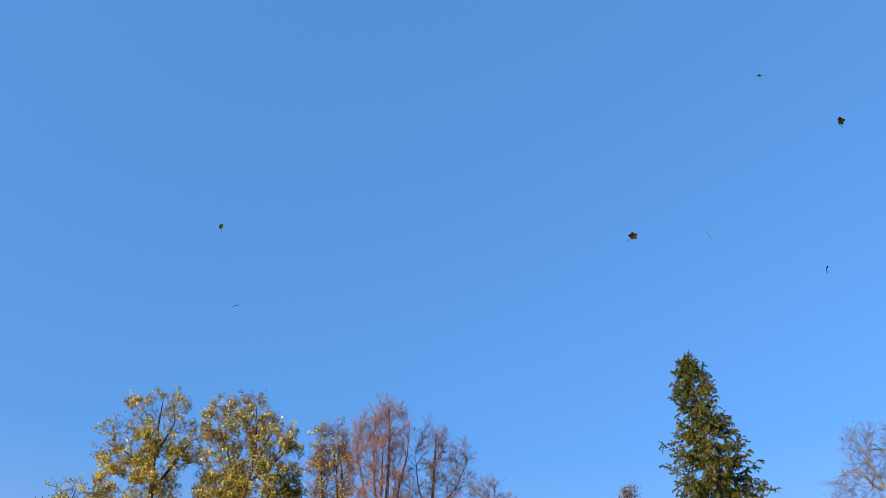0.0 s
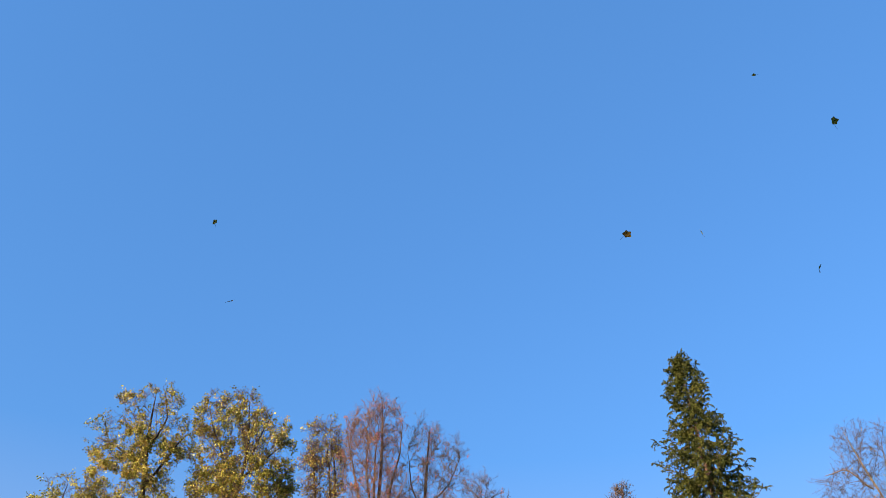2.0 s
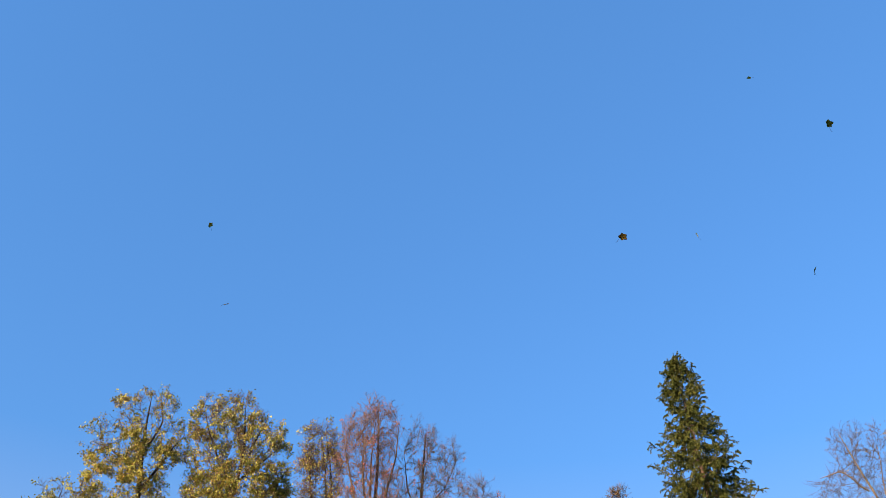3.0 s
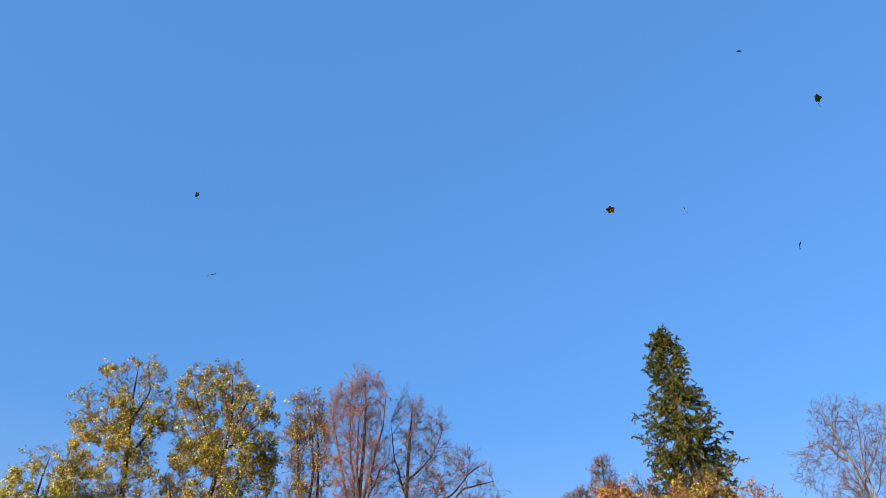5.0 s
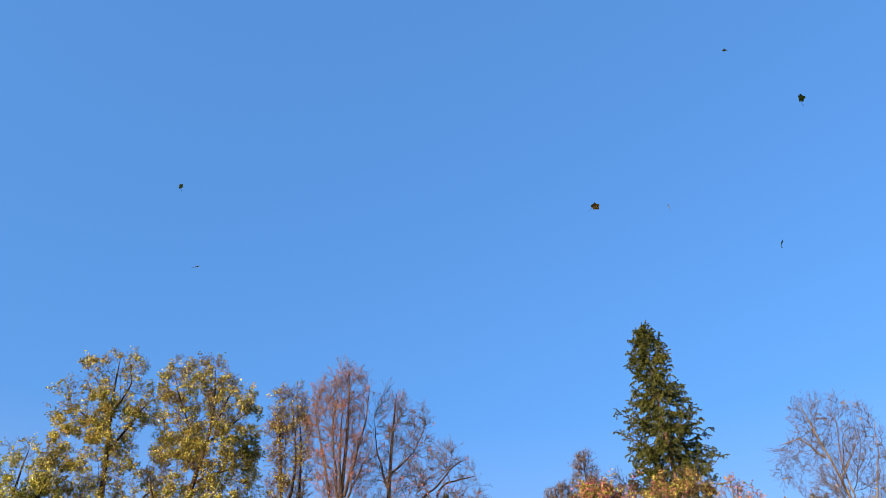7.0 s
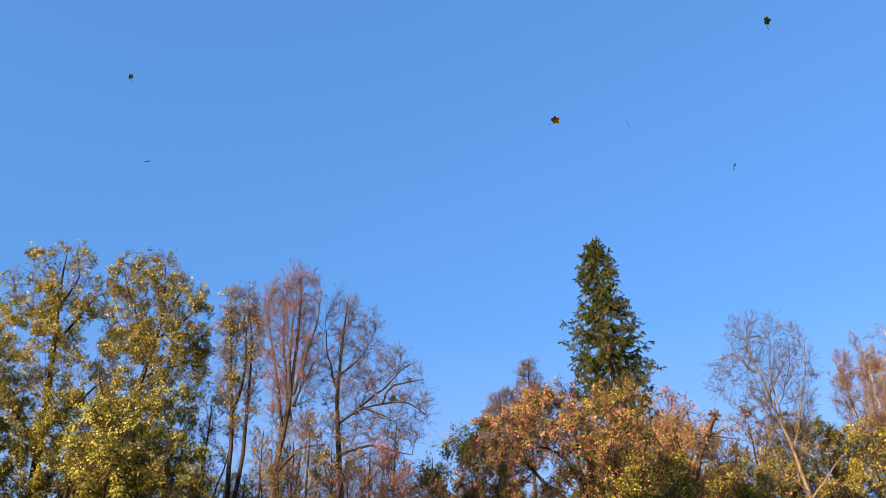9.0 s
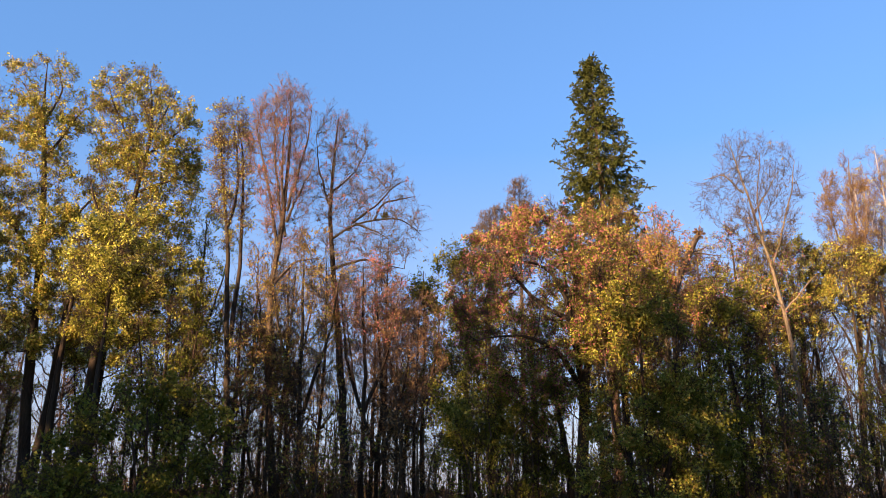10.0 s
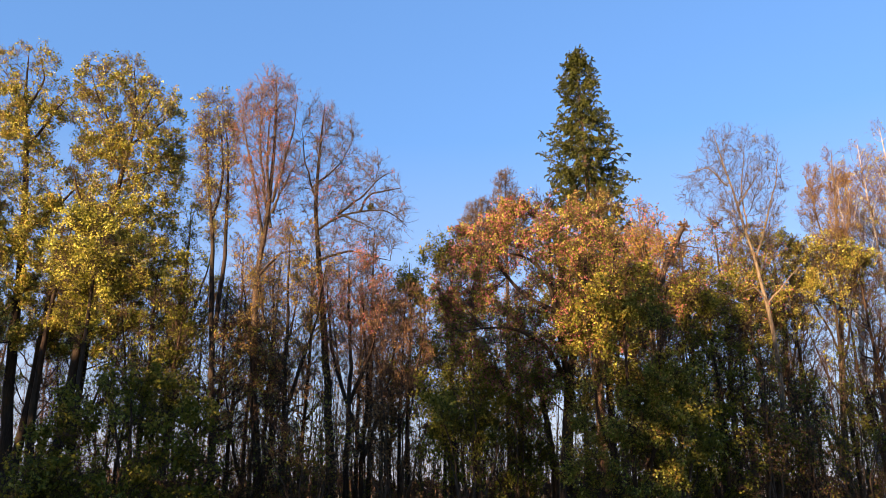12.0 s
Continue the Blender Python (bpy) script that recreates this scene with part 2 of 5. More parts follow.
def tree(name, label, base, stem, radius, env, seed, limbs=20, rise=1.1, n2=240, n3=1400, n4=4200, forks=(),
         bark=BARK, twig=TWIG, leaves=0, leaf_mats=(), leaf_size=0.13, leaf_low=-9, leaf_high=99, thin_top=0.0, clump=1.6, offset=(0, 0),
         l2=1.7, l3=0.75, l4=0.38, tone=0.0, droop=0.0, category="tree", group="", arch=0.35, gather=0.8, fork_radius=0.5, thick=1.0, lift=0.25, lean=0.0, fine=1.0, tufts=()):
    """A broad-leaved tree. stem: (dx, dy, z) from the foot up; env: (z, radius) of the crown; forks: more stems or large limbs."""
    rng = np.random.default_rng(seed)
    root = tagged(new(name), label, category, group)
    root.location = base
    S = spline([(0, 0, -0.15)] + list(stem), 16, rng, 0.035 * radius / 0.2)
    us = np.linspace(0, 1, 16)
    SR = radius * (1 - us) ** 0.75 * 0.95 + 0.015
    SR[0] *= 1.35
    v, f = tubes(S[None], SR[None], 9)
    link_mesh("trunk", v, f, [bark], root)
    carriers = [(S, SR)]
    for fk in forks:
        Fp = spline(fk, 12, rng, 0.03)
        j = np.argmin(np.linalg.norm(S - Fp[0], axis=1))
        FR = max(SR[j] * fork_radius, 0.03) * (1 - np.linspace(0, 1, 12)) ** 0.7 + 0.012
        v, f = tubes(Fp[None], FR[None], 7)
        link_mesh("limb", v, f, [bark], root)
        carriers.append((Fp, FR))
    ez, er = [e[0] for e in env], [e[1] for e in env]
    z0, z1 = ez[0], ez[-1]
    P1, R1 = [], []
    for q in range(limbs):
        zt = z0 + (z1 - z0) * ((q + rng.uniform(0.2, 0.8)) / limbs) ** 0.68
        rad = np.interp(zt, ez, er) * rng.uniform(0.6, 0.95)
        ang = q * 2.4 + rng.normal(0, 0.35)
        cx, cy = np.interp(zt, S[:, 2], S[:, 0]) + offset[0], np.interp(zt, S[:, 2], S[:, 1]) + offset[1]
        target = np.array([cx + rad * math.cos(ang), cy + rad * math.sin(ang), zt])
        best = None
        for C, CR in carriers:
            zs = zt - rise * rad * rng.uniform(0.7, 1.3)
            low = C[0, 2] + rng.uniform(0.15, 0.55) * (C[-1, 2] - C[0, 2])
            zs = min(max(zs, low), C[-1, 2] - rng.uniform(0.05, 0.8))
            at = np.array([np.interp(zs, C[:, 2], C[:, 0]), np.interp(zs, C[:, 2], C[:, 1]), zs])
            dist = np.linalg.norm(at - target)
            if best is None or dist < best[0]:
                best = (dist, at, float(np.interp(zs, C[:, 2], CR)))
        d, a, r0 = best
        ctrl = a + (target - a) * np.array([0.6, 0.6, arch]) + rng.normal(0, 0.12, 3)
        t = np.linspace(0, 1, 8)[:, None]
        path = (1 - t) ** 2 * a + 2 * t * (1 - t) * ctrl + t * t * target
        path[1:-1] += rng.normal(0, 0.035 * d ** 0.5, (6, 3))
        r = min(r0 * 0.6, 0.016 * d + 0.012) * thick
        P1.append(path)
        R1.append(r * np.linspace(1, 0.3, 8))
        v, f = tubes(path[None], R1[-1][None], 6)
        link_mesh("limb", v, f, [bark], root)
    P1, R1 = np.array(P1), np.array(R1)
    # the carriers bear shoots too, from their upper halves
    up = [(spline(C[len(C) // 2:], 8, rng), np.interp(np.linspace(0.5, 1, 8), np.linspace(0, 1, len(CR)), CR)) for C, CR in carriers]
    PA = np.concatenate([P1] + [u[0][None] for u in up])
    RA = np.concatenate([R1] + [u[1][None] for u in up])
    P2, R2 = rods_from((PA, RA), n2, rng, 0.2, 1.0, l2, 0.8, lift, 5, 0.0135 * thick, 0.011, 0.3, droop)
    C = np.stack([spline(c[0], 16, rng) for c in carriers])
    CR = np.stack([np.interp(np.linspace(0, 1, 16), np.linspace(0, 1, len(c[1])), c[1]) for c in carriers])
    Ps, Rs = rods_from((C, CR), n2 // 5, rng, 0.22, 0.9, l2 * 0.75, 1.6, 0.35, 5, 0.010 * thick, 0.007, 0.4, droop)
    P2, R2 = np.concatenate([P2, Ps]), np.concatenate([R2, Rs])
    wood = C.reshape(-1, 3)

    def within(q, slack):
        """Shoots that end inside the crown's outline, or close to a stem."""
        e = q[:, -1]
        mid = np.stack([np.interp(e[:, 2], S[:, 2], S[:, 0]) + offset[0], np.interp(e[:, 2], S[:, 2], S[:, 1]) + offset[1]], 1)
        far = np.linalg.norm(e[:, :2] - mid, axis=1)
        ragged = rng.uniform(0.9, 1.12, len(e))
        near = np.array([np.min(np.linalg.norm(wood - x, axis=1)) for x in e])
        return ((far < np.interp(e[:, 2], ez, er) * ragged + slack) & (e[:, 2] < z1 + slack)) | ((near < 0.55 + slack) & (e[:, 2] < z1 - 2.2))

    ok = within(P2, 0.12)
    P2, R2 = P2[ok], R2[ok]
    P3, R3 = rods_from((P2, R2), int(n3 * 0.8), rng, 0.15, 1.0, l3, 0.9, lift * 0.7, 3, 0.016 * thick, 0.0088 * fine, 0.35, droop)
    ok = within(P3, 0.28)
    P3, R3 = P3[ok], R3[ok]
    P4, R4 = rods_from((P3, R3), int(n4 * 0.58), rng, 0.1, 1.0, l4, 0.9, 0.1, 2, 0.018 * thick, 0.0068 * fine, 0.35, droop)
    v, f = joined([thirds(tubes(P2, R2, 3)), thirds(tubes(P3, R3, 3)), cones(P4, R4 * 1.2)])
    link_mesh("branching", v, f, [twig], root, slots=None)
    if leaves:
        field, tint = Clumps(rng, clump), Clumps(rng, clump * 1.7)
        mid = P4.mean(1)
        w = np.clip(0.5 + gather * field(mid), 0.02, 1.6)
        w *= np.where((mid[:, 2] > leaf_low) & (mid[:, 2] < leaf_high), 1.0, 0.05)
        if thin_top:
            w *= np.clip(1.15 - thin_top * (mid[:, 2] - z0) / (z1 - z0), 0.04, 1)
        if tufts:
            w = w * (0.04 + sum(np.exp(-((mid - np.array(c)) ** 2).sum(1) / r ** 2) for c, r in tufts))
        p = points_on(P4, leaves, rng, w) + rng.normal(0, 0.05, (leaves, 3))
        v, f = leaf_quads(p, rng, leaf_size, bunch=5)
        if len(leaf_mats) > 1:
            g = tint(p) + tone * (p[:, 2] - (z0 + z1) / 2) / (z1 - z0) + lean * p[:, 0] + rng.normal(0, 0.25, leaves)
            cut = np.quantile(g, np.linspace(0, 1, len(leaf_mats) + 1)[1:-1])
            slot = np.repeat(np.searchsorted(cut, g), 2)
        else:
            slot = None
        link_mesh("foliage", v, f, list(leaf_mats), root, slots=slot, smooth=False)
    return root


def shrub(name, label, base, height, width, seed, leaves, leaf_mats, leaf_size=0.12, stems=9, n2=140, n3=700, n4=2400, bark=BARK_MID, twig=TWIG,
          group="undergrowth shrubs", depth=None, clump=0.9, base_fill=0.25, tone=0.0, l2=1.1, l3=0.6, l4=0.34, gather=0.7):
    """Several thin stems from one stool, leafy from near the ground to the top."""
    rng = np.random.default_rng(seed)
    root = tagged(new(name), label, "shrub", group)
    root.location = base
    depth = depth or width
    P1, R1 = [], []
    for q in range(stems):
        ang = q * 2.4 + rng.normal(0, 0.3)
        rad = math.sqrt((q + 0.5) / stems)
        top = np.array([width * rad * math.cos(ang), depth * rad * math.sin(ang), height * (1 - 0.45 * rad ** 2) * rng.uniform(0.82, 1.0)])
        foot = np.array([0.25 * math.cos(ang), 0.25 * math.sin(ang), -0.1])
        ctrl = foot + (top - foot) * np.array([0.3, 0.3, 0.6])
        t = np.linspace(0, 1, 10)[:, None]
        path = (1 - t) ** 2 * foot + 2 * t * (1 - t) * ctrl + t * t * top
        path[1:-1] += rng.normal(0, 0.05, (8, 3))
        r = (0.02 + 0.006 * height) * rng.uniform(0.7, 1.2) * np.linspace(1, 0.25, 10)
        v, f = tubes(path[None], r[None], 6)
        link_mesh("stem", v, f, [bark], root)
        P1.append(path)
        R1.append(r)
    P1, R1 = np.array(P1), np.array(R1)
    P2, R2 = rods_from((P1, R1), n2, rng, base_fill, 1.0, l2, 1.0, 0.2, 5, 0.011, 0.006)
    P3, R3 = rods_from((P2, R2), n3, rng, 0.1, 1.0, l3, 0.9, 0.1, 3, 0.011, 0.0045)
    P4, R4 = rods_from((P3, R3), n4, rng, 0.1, 1.0, l4, 0.9, 0.05, 2, 0.011, 0.0035)
    v, f = joined([thirds(tubes(P2, R2, 3)), thirds(tubes(P3, R3, 3)), cones(P4, R4 * 1.2)])
    link_mesh("branching", v, f, [twig], root)
    if leaves:
        field, tint = Clumps(rng, clump), Clumps(rng, clump * 1.7)
        w = np.clip(0.55 + gather * field(P4.mean(1)), 0.03, 1.6)
        p = points_on(P4, leaves, rng, w) + rng.normal(0, 0.06, (leaves, 3))
        v, f = leaf_quads(p, rng, leaf_size, bunch=5)
        slot = None
        if len(leaf_mats) > 1:
            g = tint(p) + tone * (p[:, 2] / height - 0.5) + rng.normal(0, 0.25, leaves)
            cut = np.quantile(g, np.linspace(0, 1, len(leaf_mats) + 1)[1:-1])
            slot = np.repeat(np.searchsorted(cut, g), 2)
        link_mesh("foliage", v, f, list(leaf_mats), root, slots=slot, smooth=False)
    return root


# ---- trees that grow into a crown of a given outline ----
def crown_targets(rng, outline, n, depth, shell, top):
    """Points within a crown: outline holds (height, left, right); the crown is about as deep as it is wide."""
    z, l, r = (np.array(c, dtype=float) for c in zip(*outline))
    zs = z[0] + (z[-1] - z[0]) * rng.uniform(0, 1, n * 8) ** (1 / top)
    half = (np.interp(zs, z, r) - np.interp(zs, z, l)) / 2
    keep = rng.uniform(0, 1, n * 8) < (half / half.max()) ** 1.25
    zs, half = zs[keep][:n], half[keep][:n]
    mid = (np.interp(zs, z, r) + np.interp(zs, z, l)) / 2
    m = len(zs)
    a = rng.uniform(0, 2 * np.pi, m)
    u = np.where(rng.uniform(0, 1, m) < shell, rng.uniform(0.82, 1.0, m), np.sqrt(rng.uniform(0, 1, m)))
    return np.stack([mid + half * u * np.cos(a), half * depth * u * np.sin(a), zs], 1)


def grow(stems, targets, rng, step, rise, kill, sprout):
    """Branches that reach for the targets, each rising from below it. Gives the nodes, their parents and how many are stems."""
    pos, par = [], []
    for s in stems:
        length = np.linalg.norm(np.diff(s, axis=0), axis=1).sum()
        q = spline(s, max(int(length / step), 4), rng)
        at = -1 if not pos else int(np.argmin(np.linalg.norm(np.array(pos) - q[0], axis=1)))
        for x in q:
            pos.append(x)
            par.append(at)
            at = len(pos) - 1
    first = len(pos)
    room = np.where(rng.uniform(0, 1, first) < sprout, 3, 0)
    pos, par, room = np.array(pos), list(par), list(room)
    A = targets.copy()
    cost, true, lead = np.full(len(A), np.inf), np.full(len(A), np.inf), np.zeros(len(A), int)

    def meet(ids):
        nonlocal cost, true, lead
        d = A[:, None] - pos[ids][None]
        h = np.hypot(d[..., 0], d[..., 1])
        c = np.hypot(h, d[..., 2] - rise * h)
        k = c.argmin(1)
        row = np.arange(len(A))
        better = c[row, k] < cost
        lead = np.where(better, np.array(ids)[k], lead)
        cost = np.where(better, c[row, k], cost)
        true = np.minimum(true, np.linalg.norm(d, axis=2).min(1))

    meet([i for i in range(first) if room[i]])
    way = np.zeros_like(pos)
    for _ in range(110):
        ok = (true > kill) & (np.array(room)[lead] > 0)
        A, cost, true, lead = A[ok], cost[ok], true[ok], lead[ok]
        if not len(A):
            break
        to = unit(A - pos[lead])
        order = np.argsort(cost)
        nodes, pick = np.unique(lead[order], return_index=True)
        chief = np.zeros((len(pos), 3))
        chief[nodes] = to[order][pick]
        side = (to * chief[lead]).sum(1) > 0.6
        total = np.zeros((len(pos), 3))
        np.add.at(total, lead[side], to[side])
        d = unit(unit(total[nodes]) + 0.3 * way[nodes] + np.array([0, 0, 0.08]) + rng.normal(0, 0.22, (len(nodes), 3)))
        ids = list(range(len(pos), len(pos) + len(nodes)))
        pos = np.concatenate([pos, pos[nodes] + d * step])
        way = np.concatenate([way, d])
        for i in nodes:
            room[i] -= 1
            par.append(int(i))
            room.append(3)
        meet(ids)
    return pos, np.array(par), first


def branch_paths(pos, par, first, K):
    """The grown nodes as paths, each from its fork to its end, and how many ends each one bears."""
    n = len(pos)
    ends = np.zeros(n)
    kids = [[] for _ in range(n)]
    for i in range(n - 1, first - 1, -1):
        ends[i] = max(ends[i], 1)
        ends[par[i]] += ends[i]
        kids[par[i]].append(i)
    paths, load = [], []
    for i in range(first, n):
        p = par[i]
        if p >= first and max(kids[p], key=lambda k: ends[k]) == i:
            continue
        chain = [p, i]
        while kids[chain[-1]]:
            chain.append(max(kids[chain[-1]], key=lambda k: ends[k]))
        q = pos[chain]
        u = np.linspace(0, len(q) - 1, K)
        fine = np.stack([np.interp(u, np.arange(len(q)), q[:, c]) for c in range(3)], 1)
        fine[1:-1] = 0.25 * fine[:-2] + 0.5 * fine[1:-1] + 0.25 * fine[2:]
        paths.append(fine)
        load.append(np.interp(u, np.arange(len(q)), np.r_[ends[i], ends[chain[1:]]]))
    return np.array(paths), np.array(load)


def grown_tree(name, label, base, stems, radius, outline, seed, targets=900, depth=0.85, shell=0.45, top=1.0, rise=0.9, step=0.3, kill=0.4, sprout=0.4,
               n3=2600, n4=9000, l3=0.5, l4=0.26, lift=0.15, thick=1.0, fine=1.0, fork_radius=0.6, bark=BARK, twig=TWIG, leaves=0, leaf_mats=(), leaf_size=0.085,
               leaf_low=-9, leaf_high=99, thin_top=0.0, clump=1.2, gather=0.7, tone=0.0, lean=0.0, tufts=(), droop=0.0, bunch=5, category="tree", group=""):
    """A tree out of its stems (the first one is the trunk) and the outline of its crown."""
    rng = np.random.default_rng(seed)
    root = tagged(new(name), label, category, group)
    root.location = base
    lines = []
    for k, s in enumerate(stems):
        p = [tuple(q) for q in s]
        S = spline(([(p[0][0], 0, -0.15)] + p) if k == 0 else p, 20 if k == 0 else 14, rng, 0.03 if k == 0 else 0.025)
        if k and abs(p[-1][1]) < 0.01:
            S[:, 1] += np.linspace(0, 1, len(S)) * rng.uniform(-0.5, 0.5)
        u = np.linspace(0, 1, len(S))
        if k == 0:
            R = radius * (1 - u) ** 0.7 * 0.95 + 0.014
            R[0] *= 1.35
            main = (S, R)
        else:
            j = int(np.argmin(np.linalg.norm(main[0] - S[0], axis=1)))
            reach = np.linalg.norm(np.diff(S, axis=0), axis=1).sum()
            R = min(max(main[1][j] * fork_radius, 0.028), 0.018 * reach + 0.012) * (1 - u) ** 0.75 + 0.011
        v, f = tubes(S[None], R[None], 9 if k == 0 else 7)
        link_mesh("trunk" if k == 0 else "limb", v, f, [bark], root)
        lines.append(S)
    pos, par, first = grow(lines, crown_targets(rng, outline, targets, depth, shell, top), rng, step, rise, kill, sprout)
    P1, load = branch_paths(pos, par, first, 7)
    P1 = P1 + rng.normal(0, 0.018, P1.shape) * np.array([0, 1, 1, 1, 1, 1, 1])[None, :, None]
    R1 = 0.0085 * thick * np.maximum(load, 1) ** 0.47
    big = R1[:, 0] > 0.034
    for q, r in zip(P1[big], R1[big]):
        v, f = tubes(q[None], r[None], 6)
        link_mesh("limb", v, f, [bark], root)
    P3, R3 = rods_from((P1, R1), n3, rng, 0.12, 1.0, l3, 1.25, lift, 3, 0.016 * thick, 0.0085 * fine, 0.3, droop)
    P4, R4 = rods_from((P3, R3), n4, rng, 0.1, 1.0, l4, 1.2, lift * 0.5, 2, 0.02 * thick, 0.0066 * fine, 0.35, droop)
    v, f = joined([thirds(tubes(P1[~big], R1[~big], 3)), thirds(tubes(P3, R3, 3)), cones(P4, R4 * 1.2)])
    link_mesh("branching", v, f, [twig], root)
    if leaves:
        z0, z1 = outline[0][0], outline[-1][0]
        field, tint = Clumps(rng, clump), Clumps(rng, clump * 1.7)
        mid = P4.mean(1)
        w = np.clip(0.5 + gather * field(mid), 0.02, 1.6)
        w *= np.where((mid[:, 2] > leaf_low) & (mid[:, 2] < leaf_high), 1.0, 0.05)
        if thin_top:
            w *= np.clip(1.15 - thin_top * (mid[:, 2] - z0) / (z1 - z0), 0.04, 1)
        if tufts:
            w = w * (0.04 + sum(np.exp(-((mid - np.array(c)) ** 2).sum(1) / r ** 2) for c, r in tufts))
        p = points_on(P4, leaves, rng, w) + rng.normal(0, 0.03, (leaves, 3))
        v, f = leaf_quads(p, rng, leaf_size, bunch=bunch)
        slot = None
        if len(leaf_mats) > 1:
            g = tint(p) + tone * (p[:, 2] - (z0 + z1) / 2) / (z1 - z0) + lean * p[:, 0] + rng.normal(0, 0.25, leaves)
            cut = np.quantile(g, np.linspace(0, 1, len(leaf_mats) + 1)[1:-1])
            slot = np.repeat(np.searchsorted(cut, g), 2)
        link_mesh("foliage", v, f, list(leaf_mats), root, slots=slot, smooth=False)
    return root


# ---- ground ----
def build_ground():
    rng = np.random.default_rng(3)
    g = np.concatenate([-np.geomspace(2500, 70, 10), np.linspace(-60, 70, 66), np.geomspace(80, 2500, 10)])
    X, Y = np.meshgrid(g, g, indexing="ij")
    field = Clumps(rng, 9.0)
    q = np.stack([X, Y, np.zeros_like(X)], -1).reshape(-1, 3)
    z = 0.10 * field(q) * (np.hypot(q[:, 0], q[:, 1]) < 75)
    q[:, 2] = z - 0.05
    n = len(g)
    i = np.arange(n * n).reshape(n, n)
    f = np.stack([i[:-1, :-1], i[1:, :-1], i[1:, 1:], i[:-1, 1:]], -1).reshape(-1, 4)
    ob = link_mesh("ground", q, f, [ground_material()])
    tagged(ob, "woodland ground under brown leaf litter and thin grass", "ground", kind="structure")


build_ground()


# ---- spruce ----
def spruce(base, height, seed):
    rng = np.random.default_rng(seed)
    root = tagged(new("spruce_tree"), "tall dark green spruce with drooping branches behind autumn trees", "tree")
    root.location = base
    S = spline([(0, 0, -0.15), (-0.05, 0, 8), (0.1, 0, 16), (-0.2, 0, height)], 18, rng, 0.02)
    v, f = tubes(S[None], (0.27 * (1 - np.linspace(0, 1, 18)) ** 0.9 + 0.012)[None], 9)
    link_mesh("trunk", v, f, [BARK_SPRUCE], root)
    whorls, ring = 52, 6
    n = whorls * ring
    z = height - 0.1 - (height - 9.0) * (np.repeat(np.arange(whorls), ring) / whorls) ** 1.25 + rng.normal(0, 0.1, n)
    ang = np.arange(n) * 2.399 + rng.normal(0, 0.5, n)
    drop = np.maximum(height - z, 0.02)
    tier = Clumps(rng, 1.3)(np.stack([1.5 * np.cos(ang), 1.5 * np.sin(ang), z], 1))
    L = np.interp(drop, [0, 0.3, 0.7, 1.7, 2.6, 3.8, 4.6, 6.1, 7.4, 8.5, 13, 20], [0.2, 0.5, 0.74, 1.1, 1.45, 1.62, 2.05, 2.2, 2.25, 2.45, 2.8, 3.0])
    L = L * rng.uniform(0.72, 1.08, n) * (1 + 0.16 * np.clip(tier, -1, 1))
    ax = np.interp(z, S[:, 2], S[:, 0])
    t = np.linspace(0, 1, 8)
    out = np.stack([np.cos(ang), np.sin(ang)], 1)
    steep = np.clip(0.9 - drop * 0.4, -0.3, 0.9)
    P = np.zeros((n, 8, 3))
    P[:, :, 0] = ax[:, None] + out[:, 0:1] * L[:, None] * t
    P[:, :, 1] = out[:, 1:2] * L[:, None] * t
    P[:, :, 2] = z[:, None] + L[:, None] * (steep[:, None] * t - 0.2 * np.sin(t * 2.6) * (drop[:, None] > 1) + 0.34 * t ** 3)
    R = (0.008 + 0.008 * L)[:, None] * np.linspace(1, 0.25, 8)
    # sprays that spread to the sides and hang from each branch
    P2, R2 = rods_from((P, R), 3600, rng, 0.1, 1.0, 0.62, 0.8, 0.08, 5, 0.009, 0.004, 0.2, 0.3)
    P3, R3 = rods_from((P2, R2), 9500, rng, 0.05, 1.0, 0.26, 0.7, -0.12, 3, 0.01, 0.003, 0.15, 0.45)
    v, f = joined([tubes(P, R, 5), tubes(P2, R2, 3)])
    link_mesh("branching", v, f, [BARK_SPRUCE], root)
    pa, wa = points_on(P3, 150000, rng, lo=0.0, ways=True)
    pb, wb = points_on(P2, 110000, rng, lo=0.0, ways=True)
    pc, wc = points_on(P, 36000, rng, lo=0.25, ways=True)
    p, w = np.concatenate([pa, pb, pc]), np.concatenate([wa, wb, wc])
    m = len(p)
    d = unit(w + 0.6 * rng.normal(0, 1, (m, 3)))
    side = unit(np.cross(d, rng.normal(0, 1, (m, 3)))) * 0.027
    tip = p + d * rng.uniform(0.05, 0.10, (m, 1)) - np.array([0, 0, 0.02])
    v = np.stack([p - side, p + side, tip], 1).reshape(-1, 3)
    f = np.arange(3 * m).reshape(-1, 3)
    link_mesh("needle_cover", v, f, [L_NEEDLE], root, smooth=False)


spruce((7.6, 38, 0), 24.2, 11)

